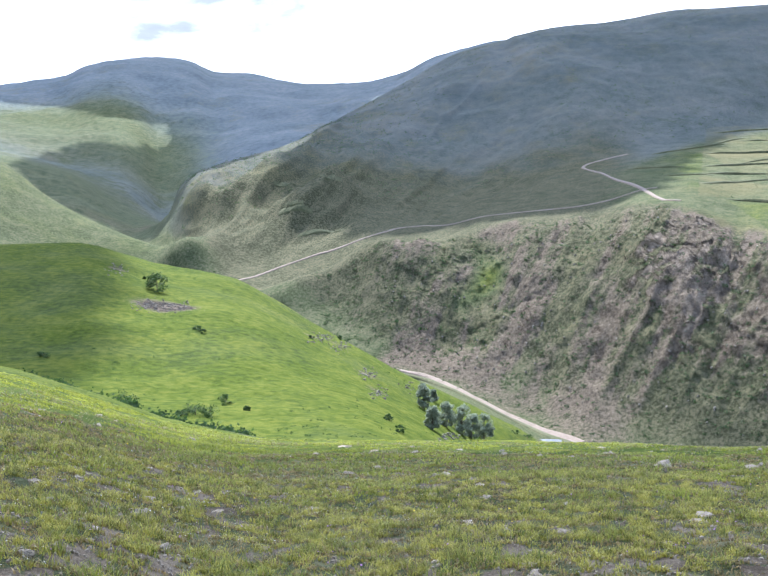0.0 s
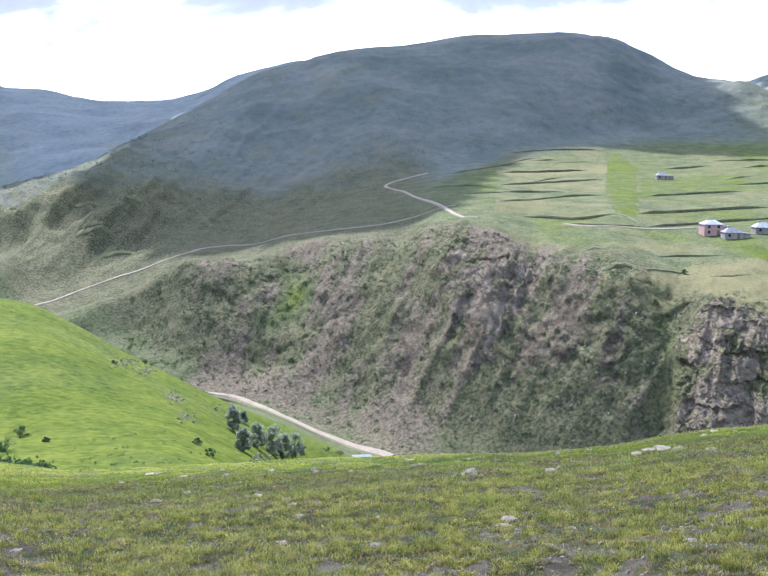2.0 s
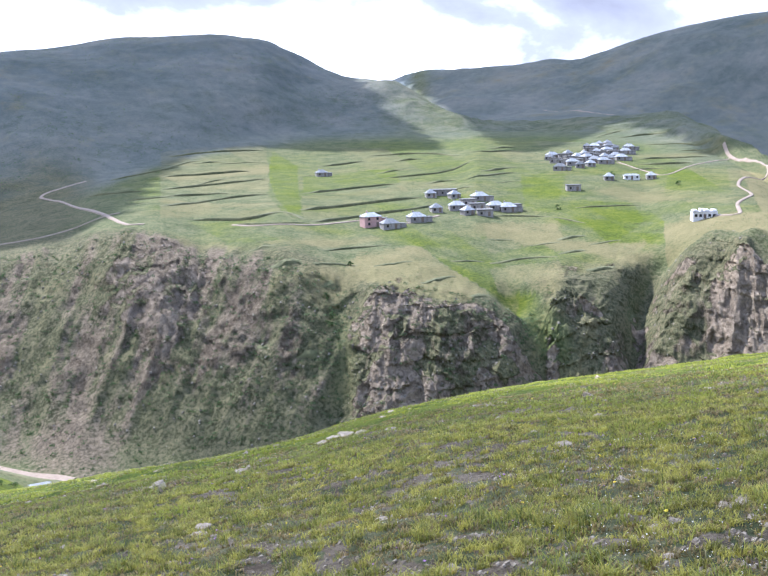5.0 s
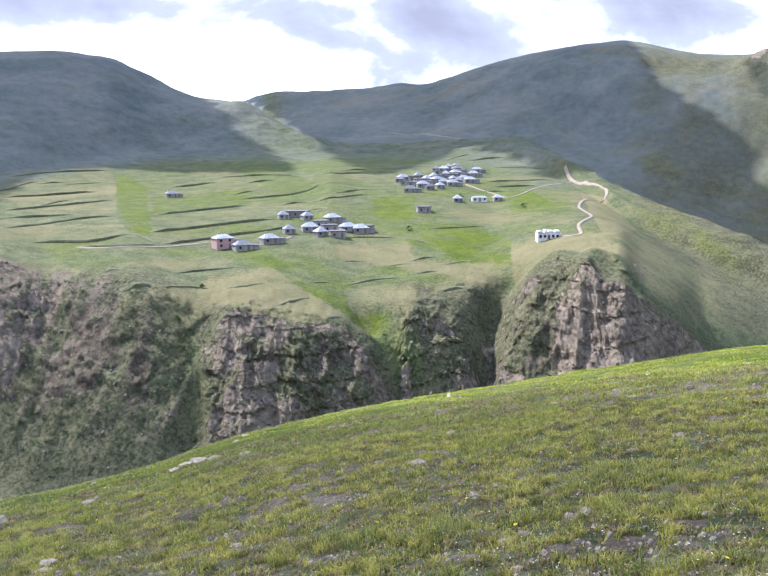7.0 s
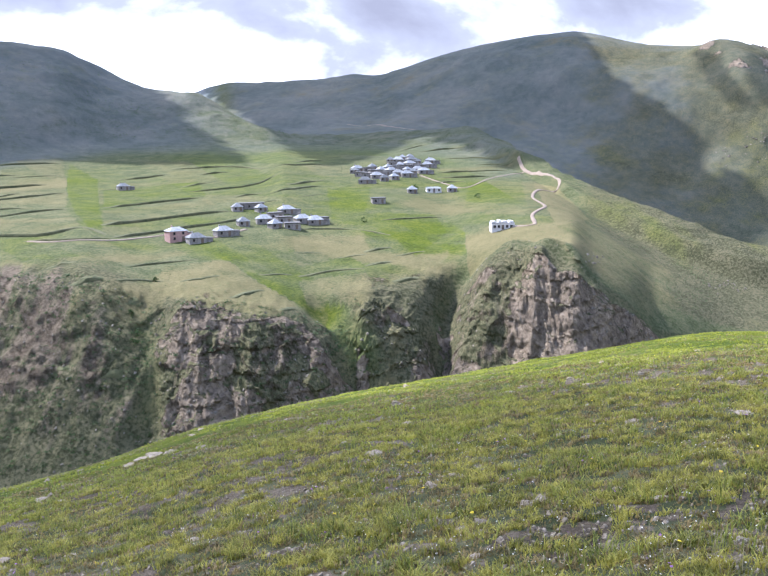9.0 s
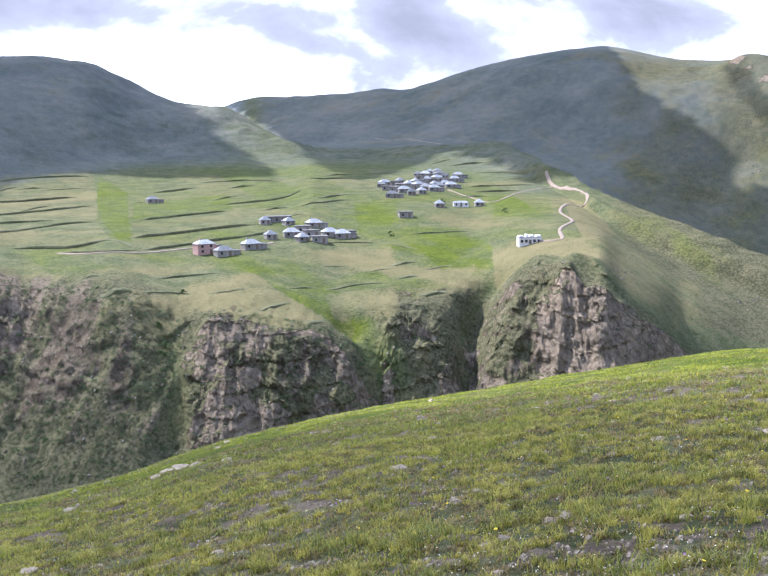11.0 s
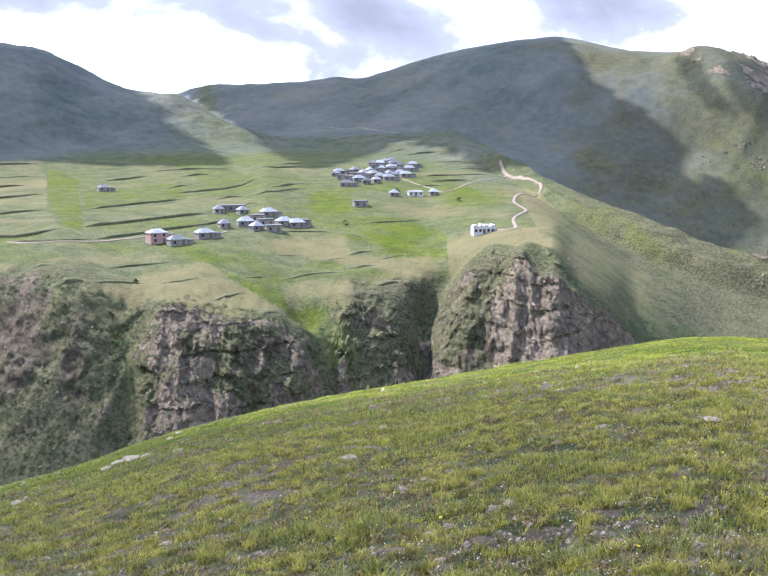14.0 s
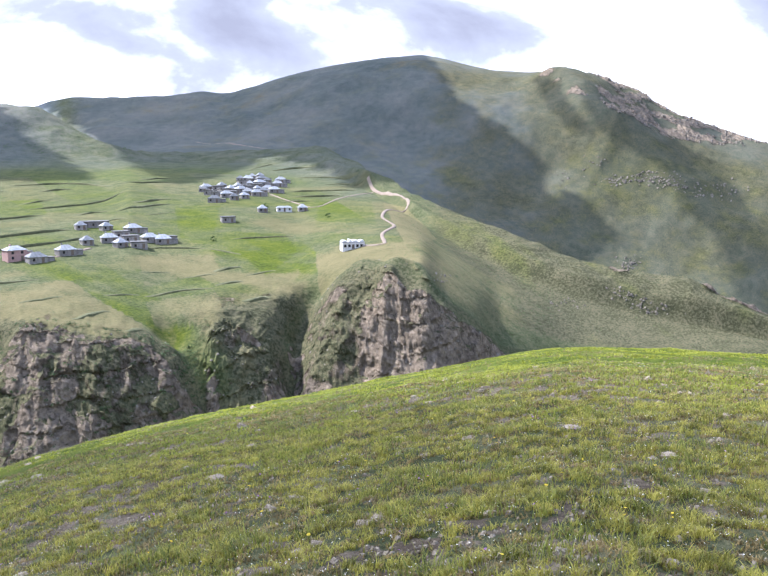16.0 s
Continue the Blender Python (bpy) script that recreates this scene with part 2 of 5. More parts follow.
def only(lo, hi, f):
    """A field worked out between two lines of the land alone, and nought elsewhere; f takes x, y, z, bearing and height angle."""
    k = slice(int(np.searchsorted(SEG, lo)), int(np.searchsorted(SEG, hi)) + 1)
    out = np.zeros(RR.shape)
    out[k] = f(XX[k], YY[k], ZZ[k], BB[k], EL[k])
    return out


# ---- relief
EL = np.degrees(np.arctan(ZZ / RR))
wander = 2.2 * fbm(XX / 45, YY / 45, ZZ / 30, 3, seed=41)          # uneven limits of the crags
BW, SW = BB + wander, SS + 0.07 * fbm(XX / 30, YY / 30, ZZ / 20, 3, seed=42)
wall = smooth(SS, 3.1, 3.5) * (1 - smooth(SS, 4.0, 4.15)) * smooth(BB, -8, 4) * (1 - smooth(BB, 60, 66)) * (1 - smooth(BB, 45, 46.5) * smooth(SS, 3.70, 3.84))
BC, EC = BB + 0.30 * wander, EL + 0.22 * fbm(XX / 14, YY / 14, ZZ / 10, 4, 0.6, seed=44)


def below(top, soft=0.2):
    """The ground under a slanting upper limit, given as (bearing, height angle)."""
    a, h = zip(*top)
    return smooth(np.interp(BC, a, h) - EC, -soft, soft) * patch(BC, a[0], a[-1], 0.25)


long_cliff = below([(28.0, -10.4), (29.8, -8.9), (32.2, -9.2), (35.2, -10.1), (37.0, -10.5), (38.2, -12.3), (40.4, -13.9)])
short_cliff = below([(39.9, -10.4), (40.5, -9.3), (41.4, -9.1), (42.8, -10.6), (44.6, -12.4)])
pale_crag = below([(44.6, -9.9), (46.2, -7.5), (47.5, -7.1), (49.0, -7.3), (50.8, -7.4)]) * (1 - 0.8 * np.exp(-((EC + 9.0 + 1.2 * (BC - 48.2)) / 0.6) ** 2) * patch(BC, 47, 49.3, .4))
dark_crag = below([(48.7, -9.9), (49.7, -8.7), (50.9, -8.0), (52.6, -7.8), (54.3, -8.8), (55.7, -10.0), (57.4, -11.5)])
crest_rocks = np.exp(-((EC - np.interp(BC, (52, 55), (-6.6, -7.7))) / 0.18) ** 2) * patch(BC, 52, 55, .3)
craggy = np.clip(0.55 * patch(BW, 13, 20, 2.5) * smooth(SW, 3.3, 3.85) + long_cliff + short_cliff + 0.75 * pale_crag + dark_crag + 0.7 * crest_rocks, 0, 1)
craggy = craggy * smooth(SW, 3.05, 3.3) * (1 - smooth(SW, 4.0, 4.06))
outcrop = patch(BW, 62.3, 74, .8) * smooth(EC, 0.4, 1.4) * smooth(SS, 7.3, 7.5) * (1 - smooth(SS, 7.98, 8.05)) * smooth(fbm(XX / 45, YY / 45, ZZ / 30, 4, 0.6, seed=5), -0.34, -0.04)
outcrop = np.maximum(outcrop, 0.8 * np.exp(-((EC - np.interp(BC, (58.5, 61.6), (4.0, 1.7))) / 0.45) ** 2) * patch(BC, 58.6, 61.6, .4) * smooth(SS, 7.2, 7.4) * smooth(fbm(XX / 25, YY / 25, ZZ / 25, 3, seed=56), -0.1, 0.1))
outcrop = np.maximum(outcrop, patch(BW, 64, 72, 1.0) * patch(SS, 5.55, 5.97, .12) * smooth(fbm(XX / 25, YY / 25, ZZ / 25, 3, seed=55), 0.05, 0.3))
rough = smooth(SS, 1.0, 1.3)
hill_face = smooth(SS, 1.0, 1.2) * (1 - smooth(SS, 2.0, 2.4))
relief = only(-2, 0.5, lambda x, y, z, b, e: 0.06 * fbm(x / 1.3, y / 1.3, z * 0, 3, seed=1) + 0.045 * fbm(x / 0.4, y / 0.4, z * 0, 2, seed=15)) * smooth(RR, 1.5, 5) * (1 - smooth(SS, -0.5, 0.4))
relief += 0.16 * only(-2, 1.3, lambda x, y, z, b, e: fbm(x / 6, y / 6, z * 0, 3, seed=2)) * smooth(RR, 4, 14) * (1 - smooth(SS, 0.2, 1.2))
relief += hill_face * only(0.9, 2.5, lambda x, y, z, b, e: 0.8 * fbm(x / 22, y / 22, z * 0, 4, seed=3) + 0.22 * fbm(x / 3.6, y / 3.6, z / 3, 3, seed=33))
big = rough * (1 - hill_face)
relief += big * RR * 0.0032 * zoned(XX, YY, ZZ * 0, RR, (6, 45, 150), 5, 4) * (1 - 0.85 * patch(SS, 4.1, 5.05, .12))
massif = smooth(SS, 5.0, 5.3)
relief += massif * 15 * (only(4.9, 99, lambda x, y, z, b, e: fbm(x / 240, y / 240, z / 400, 6, 0.54, seed=6, ridged=True)) - 0.1) * (1 - smooth(SS, 5.8, 6.0) * (1 - smooth(SS, 6.6, 7.2)) * 0.88) * (1 - 0.88 * smooth(SS, 7.75, 8.0))
relief += (9.0 - 5.0 * smooth(BB, -4, 1)) * only(3.9, 6.1, lambda x, y, z, b, e: fbm((b - 1.2 * e) / 2.2 + 0.25 * fbm(x / 60, y / 60, z * 0, 3, seed=45), e / 9, b * 0, 5, 0.55, seed=46, ridged=True)) * smooth(SS, 4.35, 4.85) * (1 - smooth(SS, 5.6, 5.95)) * (1 - smooth(BB, 8, 14)) * smooth(BB, -13, -11)
ribs = only(3.0, 4.25, lambda x, y, z, b, e: fbm((x + z * 0.9) / 34, (y - x * 0.3) / 130, z / 120, 5, 0.6, seed=7, ridged=True))
combs = only(3.0, 4.25, lambda x, y, z, b, e: fbm((b - 0.45 * e) / 2.1 + 0.3 * fbm(x / 40, y / 40, z / 30, 3, seed=53), e / 7, b * 0, 5, 0.62, seed=52, ridged=True))
relief += wall * (2.0 * ribs + 2.4 * combs * (1 - 0.8 * smooth(SS, 3.72, 3.94) * smooth(BB, 22, 27))) + wall * 1.5 * only(3.0, 4.25, lambda x, y, z, b, e: fbm(x / 9, y / 9, z / 7, 4, 0.55, seed=8))
blocks = only(3.0, 8.1, lambda x, y, z, b, e: fbm(x / 16, y / 16, z / 11, 5, 0.58, seed=9, ridged=True))
relief += craggy * 2.2 * blocks + outcrop * 4 * blocks
# side gorge between the cliffs
gorge = np.exp(-((BB - (45.0 + 2.0 * (SS - 3.6) + 0.12 * wander)) / 0.8) ** 2) * patch(SS, 3.2, 3.9, .15)
relief -= 5 * gorge
BASE = ZZ + relief
ZZ, TT = BASE, BASE / RR


def survey(bearing, angle, beyond=130.0):
    """The place on the ground, past a distance, that a sight line from the lookout meets."""
    j = int(round((bearing + 24.9) / 0.09))
    far = RR[:, j] > beyond
    t, r = TT[far, j], RR[far, j]
    aim_t = math.tan(radians(angle))
    k = max(int(np.argmax(t >= aim_t)), 1)
    u = min(max((aim_t - t[k - 1]) / max(t[k] - t[k - 1], 1e-9), 0), 1)
    d = float(r[k - 1] * (1 - u) + r[k] * u)
    return Vector((d * math.sin(radians(bearing)), d * math.cos(radians(bearing)), height(bearing, d)))


def height(bearing, r):
    j = (bearing + 24.9) / 0.09
    j0 = int(np.clip(math.floor(j), 0, NB - 2))
    f = j - j0
    return float(np.interp(r, RR[:, j0], ZZ[:, j0]) * (1 - f) + np.interp(r, RR[:, j0 + 1], ZZ[:, j0 + 1]) * f)


def ground_z(x, y):
    return height(math.degrees(math.atan2(x, y)), math.hypot(x, y))


def to_line(points):
    """Distance of every ground point to a line of ground places."""
    best = np.full(RR.shape, 1e9)
    for p, q in zip(points, points[1:]):
        dx, dy = q[0] - p[0], q[1] - p[1]
        u = np.clip(((XX - p[0]) * dx + (YY - p[1]) * dy) / (dx * dx + dy * dy + 1e-9), 0, 1)
        best = np.minimum(best, np.hypot(XX - p[0] - u * dx, YY - p[1] - u * dy))
    return best


def trace(sights, every=6.0, beyond=130.0):
    """Ground places along a line of sights (bearing, angle), evenly spaced."""
    pts = [survey(*s, beyond) for s in sights]
    ends = [2 * pts[0] - pts[1]] + pts + [2 * pts[-1] - pts[-2]]
    out = []
    for a, p, q, z in zip(ends, ends[1:], ends[2:], ends[3:]):
        n = max(1, int((q - p).length / every))
        for i in range(n):
            u = i / n
            out.append(0.5 * (2 * p + (q - a) * u + (2 * a - 5 * p + 4 * q - z) * u ** 2 + (3 * p - a - 3 * q + z) * u ** 3))
    out.append(pts[-1])
    return [Vector((p.x, p.y, ground_z(p.x, p.y))) for p in out]


def contour(sights, step=0.3):
    """Ground places along a field edge, close together and eased in depth."""
    spaced = []
    for (b0, a0), (b1, a1) in zip(sights, sights[1:]):
        n = max(2, int(math.hypot(b1 - b0, a1 - a0) / step))
        spaced += [(b0 + (b1 - b0) * i / n, a0 + (a1 - a0) * i / n) for i in range(n)]
    spaced.append(sights[-1])
    far = np.array([survey(b, a, 250.0).xy.length for b, a in spaced])
    far = np.convolve(np.pad(far, 2, mode="edge"), np.ones(5) / 5, "valid")
    return [Vector((d * math.sin(radians(b)), d * math.cos(radians(b)), height(b, d))) for (b, a), d in zip(spaced, far)]


# spurs that stand out from the mountain sides: sights, height, half width
for sights, tall, wide in (([(-12.3, -7.3), (-9.2, -5.5), (-6.8, -4.2), (-4.8, -2.9)], 12, 15), ([(-11.0, -8.1), (-7.6, -6.5), (-4.8, -5.6), (-2.5, -4.3)], 10, 14), ([(-5.4, -10.5), (-3.1, -9.7), (-0.9, -8.3), (1.4, -8.4)], 7, 13),
                           ([(60.2, 3.9), (61.4, 1.3), (64.6, 0.1), (67.5, -3.6), (70.5, -5.4)], 22, 45), ([(52.0, 4.6), (55.0, 2.6), (58.5, 1.5), (61.4, 1.1)], 14, 60),
                           ([(30.9, 2.4), (32.6, 1.2), (34.5, 0.4)], 7, 30), ([(50.6, -7.0), (50.1, -9.0), (49.8, -11.6)], 6, 7), ([(48.4, -7.6), (47.8, -9.5), (47.2, -12.0)], 9, 10)):
    d = to_line(trace(sights, 60.0, 250.0))
    ZZ = ZZ + tall * np.exp(-(d / wide) ** 2) * smooth(SS, 3.3, 3.6) * (1 - smooth(SS, 5.4, 5.9) * (1 - smooth(BB, 0, 6)))
TT = ZZ / RR
# gullies
for sights, deep, wide in (([(27.4, -9.2), (27.8, -12.62), (27.4, -15.6)], 7, 9), ([(38.0, -9.4), (39.3, -11.2), (39.6, -14.0)], 7, 8), ([(6.2, -6.9), (5.6, -9.2), (4.6, -11.8)], 8, 14),
                           ([(46.1, -7.3), (45.3, -8.9), (44.6, -10.2), (44.5, -12.4)], 6, 6), ([(59.4, 3.9), (60.3, 2.6), (61.6, 1.7)], 9, 22), ([(60.0, 0.3), (58.3, -1.0), (57.6, -2.6)], 10, 35)):
    d = to_line(trace(sights, 25.0, 250.0))
    ZZ = ZZ - deep * np.exp(-(d / wide) ** 2) * smooth(SS, 3.05, 3.4)
TT = ZZ / RR

SPREAD = zoned(XX, YY, ZZ * 0, RR, (6, 16, 90), 3, 71)
# broken rock faces: buttresses, ledges and blocks, pushed in and out along the slope
tier = ZZ / 7.5 + 0.9 * only(3.0, 4.25, lambda x, y, z, b, e: fbm(x / 28, y / 28, z / 40, 3, seed=64))
ledge = (tier - np.floor(tier)) ** 1.6 - 0.4
buttress = only(3.0, 4.25, lambda x, y, z, b, e: fbm(b * 0.42 - 0.05 * e, z / 60, b * 0.1, 4, 0.55, seed=61, ridged=True))
split = only(3.0, 8.1, lambda x, y, z, b, e: fbm(x / 6.5, y / 6.5, z / 8, 4, 0.6, seed=62, ridged=True))
slant = only(3.0, 4.25, lambda x, y, z, b, e: fbm((x * 0.8 + z * 0.75) / 9, y / 15, (z - x * 0.6) / 22, 4, 0.6, seed=66, ridged=True))
chips = only(3.0, 4.25, lambda x, y, z, b, e: fbm(x / 3.2, y / 3.2, z / 2.6, 3, 0.6, seed=67))
columns = only(3.0, 4.25, lambda x, y, z, b, e: fbm(b * 1.1 + 0.16 * e + 0.5 * fbm(x / 20, y / 20, z / 14, 3, seed=69), z / 16, b * 0, 4, 0.62, seed=68, ridged=True))
PUSH = craggy * (-3.0 * buttress + 0.8 * ledge - 1.2 * slant - 1.0 * split + 1.0 * chips - 1.6 * columns * smooth(BB, 24, 28)) - outcrop * 3.0 * split
PUSH += wall * (1 - craggy) * (-2.4 * slant * smooth(only(3.0, 4.25, lambda x, y, z, b, e: fbm(x / 30, y / 30, z / 30, 3, seed=65)), -0.2, 0.3) + 0.6 * chips)

# ---------------------------------------------------------------- materials


def material(name):
    m = bpy.data.materials.new(name)
    m.use_nodes = True
    return m, Tree(m.node_tree)


def finish(n, colour, rough=0.9, bump=None, strength=0.4, distance=0.05, metal=0.0, spec=0.2):
    ins = {"Base Color": colour, "Roughness": rough, "Metallic": metal, "Specular IOR Level": spec}
    if bump is not None:
        ins["Normal"] = n.add("ShaderNodeBump", {"Height": bump, "Strength": strength, "Distance": distance}).outputs[0]
    n.add("ShaderNodeOutputMaterial", {"Surface": n.add("ShaderNodeBsdfPrincipled", ins).outputs[0]})


def plain(name, dark, light, scale, rough=0.85, relief=0.4, distance=0.02, metal=0.0, vary=0.0):
    """A worn two-tone surface with grain at two scales."""
    m, n = material(name)
    at = n.add("ShaderNodeTexCoord").outputs["Object"]
    fine, broad = n.noise(at, scale, 5, 0.6), n.noise(at, scale * 0.13, 3, 0.5)
    tone = n.math("ADD", n.math("MULTIPLY", fine, 0.6), n.math("MULTIPLY", broad, 0.4))
    colour = n.ramp(tone, [(0.35, dark), (0.65, light)])
    if vary:
        rnd = n.add("ShaderNodeObjectInfo").outputs["Random"]
        colour = n.mix(1.0, colour, n.ramp(rnd, [(0, (1 - vary,) * 3), (1, (1 + vary,) * 3)]), "MULTIPLY")
    finish(n, colour, rough, fine, relief, distance, metal)
    return m


def leafy(name, dark, light, through=0.35, patches=0.8):
    """Leaves and blades: a little light passes through them."""
    m, n = material(name)
    isl = n.add("ShaderNodeNewGeometry").outputs["Random Per Island"]
    at = n.add("ShaderNodeTexCoord").outputs["Object"]
    tone = n.math("ADD", n.math("MULTIPLY", isl, 0.40), n.math("MULTIPLY", n.step(n.noise(at, patches, 3), 0.32, 0.68), 0.60))
    colour = n.ramp(tone, [(0.12, dark), (0.88, light)])
    a = n.add("ShaderNodeBsdfPrincipled", {"Base Color": colour, "Roughness": 0.6, "Specular IOR Level": 0.25}).outputs[0]
    b = n.add("ShaderNodeBsdfTranslucent", {"Color": colour}).outputs[0]
    n.add("ShaderNodeOutputMaterial", {"Surface": n.add("ShaderNodeMixShader", {0: through, 1: a, 2: b}).outputs[0]})
    return m


def ground_material():
    m, n = material("hill_ground")
    at = n.add("ShaderNodeTexCoord").outputs["Object"]

    def cover(name):
        return n.add("ShaderNodeAttribute", attribute_name=name).outputs["Fac"]

    fine, tuft, broad, vast = n.noise(at, 9.0, 5, 0.65), n.noise(at, 0.9, 5, 0.6), n.noise(at, 0.11, 6, 0.6), n.noise(at, 0.012, 5, 0.55)
    mixed = n.math("ADD", n.math("MULTIPLY", fine, 0.4), n.math("MULTIPLY", tuft, 0.6))
    mid = n.math("ADD", n.math("ADD", n.math("MULTIPLY", tuft, 0.34), n.math("MULTIPLY", broad, 0.22)), n.math("ADD", n.math("MULTIPLY", fine, 0.24), n.math("MULTIPLY", n.noise(at, 40.0, 4, 0.7), 0.20)))
    mid = n.math("ADD", n.math("MULTIPLY", n.math("SUBTRACT", mid, 0.5), 1.9), 0.5)
    mixed = n.math("ADD", n.math("MULTIPLY", n.math("SUBTRACT", mixed, 0.5), 1.4), 0.5)
    dull = n.ramp(mid, [(0.38, (0.041, 0.049, 0.021)), (0.5, (0.078, 0.087, 0.040)), (0.62, (0.126, 0.120, 0.066))])
    lush = n.ramp(mid, [(0.37, (0.032, 0.051, 0.005)), (0.5, (0.065, 0.084, 0.008)), (0.63, (0.104, 0.114, 0.017))])
    dry = n.ramp(n.math("ADD", n.math("MULTIPLY", mid, 0.6), n.math("MULTIPLY", vast, 0.4)), [(0.40, (0.086, 0.084, 0.037)), (0.60, (0.154, 0.130, 0.066))])
    grit = n.math("ADD", n.math("MULTIPLY", mixed, 0.55), n.math("MULTIPLY", n.noise(at, 45.0, 4, 0.7), 0.45))
    earth = n.ramp(grit, [(0.42, (0.056, 0.043, 0.030)), (0.52, (0.118, 0.094, 0.066)), (0.64, (0.194, 0.157, 0.114))])
    cell = n.add("ShaderNodeTexVoronoi", {"Vector": at, "Scale": 0.33, "Randomness": 1.0}).outputs[0]
    stone = n.ramp(n.math("ADD", n.math("MULTIPLY", n.noise(at, 0.55, 7, 0.68, 0.4), 0.75), n.math("MULTIPLY", cell, 0.12)),
                   [(0.30, (0.100, 0.082, 0.063)), (0.45, (0.210, 0.173, 0.134)), (0.60, (0.34, 0.284, 0.218))])
    wobble = n.math("MULTIPLY", n.math("SUBTRACT", n.math("ADD", n.math("MULTIPLY", mid, 0.5), n.math("MULTIPLY", n.noise(at, 0.035, 5, 0.6), 0.5)), 0.5), 1.3)

    def edge(name, soft=0.16):
        return n.step(n.math("ADD", cover(name), wobble), 0.5 - soft, 0.5 + soft)

    # moorland colour with the blue of distant haze painted into it
    hazed_moor = n.ramp(n.math("ADD", n.math("MULTIPLY", broad, 0.5), n.math("MULTIPLY", vast, 0.5)), [(0.36, (0.086, 0.104, 0.111)), (0.50, (0.121, 0.137, 0.144)), (0.66, (0.170, 0.172, 0.171))])
    # pale grey dry grass, also lifted a little to stand in for haze
    steppe = n.ramp(n.math("ADD", n.math("MULTIPLY", tuft, 0.35), n.math("ADD", n.math("MULTIPLY", broad, 0.25), n.math("MULTIPLY", vast, 0.4))), [(0.40, (0.065, 0.075, 0.066)), (0.50, (0.096, 0.103, 0.090)), (0.60, (0.136, 0.130, 0.112))])
    brush = n.ramp(n.math("ADD", n.math("MULTIPLY", n.math("SUBTRACT", n.math("ADD", n.math("MULTIPLY", mid, 0.6), n.math("MULTIPLY", grit, 0.4)), 0.5), 1.5), 0.5), [(0.40, (0.040, 0.042, 0.021)), (0.50, (0.074, 0.072, 0.038)), (0.60, (0.116, 0.104, 0.060))])
    colour = n.mix(edge("brush", 0.3), n.mix(edge("steppe", 0.3), n.mix(edge("hazed_heath", 0.3), dull, hazed_moor), steppe), brush)
    colour = n.mix(edge("lush", 0.34), colour, lush)
    colour = n.mix(edge("dry", 0.34), colour, dry)
    colour = n.mix(edge("soil"), colour, earth)
    stone = n.mix(1.0, stone, n.ramp(n.noise(at, 0.06, 5, 0.6), [(0.36, (0.72, 0.70, 0.69)), (0.64, (1.12, 1.07, 1.00))]), "MULTIPLY")
    rocky = edge("rock", 0.12)
    colour = n.mix(rocky, colour, stone)
    drop = n.math("ADD", n.math("MULTIPLY", mixed, 0.10), n.math("MULTIPLY", n.math("MULTIPLY", n.noise(at, 0.5, 9, 0.75), rocky), 2.6))
    drop = n.math("ADD", drop, n.math("MULTIPLY", broad, 0.35))
    drop = n.math("ADD", drop, n.math("MULTIPLY", tuft, 0.22))
    drop = n.math("ADD", drop, n.math("MULTIPLY", grit, 0.07))
    finish(n, colour, 0.95, drop, 0.75, 1.0, spec=0.05)
    return m


GROUND = ground_material()
GRAVEL = plain("road_gravel", (0.16, 0.122, 0.094), (0.26, 0.205, 0.160), 1.3, 0.95)
BANK = plain("bank_turf", (0.045, 0.052, 0.022), (0.125, 0.120, 0.060), 0.7, 0.95)
ROCK = plain("grey_rock", (0.145, 0.110, 0.076), (0.42, 0.350, 0.255), 14.0, 0.9, 0.7, 0.03, vary=0.2)
CRAG = plain("crag_rock", (0.085, 0.073, 0.059), (0.25, 0.217, 0.175), 0.8, 0.95, 0.7, 0.1)
FIELDSTONE = plain("house_stone", (0.13, 0.12, 0.115), (0.34, 0.31, 0.29), 1.6, 0.9, 0.8, 0.05, vary=0.15)
LIME = plain("lime_plaster", (0.50, 0.48, 0.46), (0.74, 0.72, 0.70), 1.2, 0.9, 0.3, vary=0.06)
ROSE = plain("rose_plaster", (0.34, 0.21, 0.19), (0.46, 0.30, 0.27), 1.2, 0.9, 0.3)
TIN = plain("pale_roof_sheet", (0.10, 0.105, 0.115), (0.27, 0.275, 0.285), 1.0, 0.6, 0.2, vary=0.5)
SOD = plain("dark_roof_earth", (0.07, 0.07, 0.075), (0.18, 0.17, 0.16), 1.2, 0.9, 0.6, vary=0.2)
PANE = plain("dark_window_glass", (0.015, 0.018, 0.022), (0.03, 0.034, 0.04), 2.0, 0.12, 0.0)
WOOD = plain("weathered_wood", (0.10, 0.075, 0.055), (0.22, 0.17, 0.13), 3.0, 0.8)
BARK = plain("grey_bark", (0.08, 0.065, 0.05), (0.19, 0.16, 0.13), 8.0, 0.9, 0.8)
WILLOW = leafy("silver_green_leaves", (0.115, 0.140, 0.090), (0.34, 0.37, 0.26), 0.5)
SCRUB = leafy("dark_green_leaves", (0.018, 0.040, 0.010), (0.07, 0.12, 0.03))
BLADE = leafy("grass_blades", (0.092, 0.098, 0.014), (0.50, 0.445, 0.085), 0.45, 6.0)
BROW_BLADE = leafy("brow_grass_blades", (0.15, 0.175, 0.018), (0.38, 0.39, 0.052), 0.5, 1.0)
TURF = leafy("short_turf", (0.085, 0.066, 0.024), (0.36, 0.262, 0.105), 0.38, 6.0)
SEDGE = leafy("dark_tussock_blades", (0.060, 0.082, 0.013), (0.34, 0.345, 0.060), 0.42, 7.0)
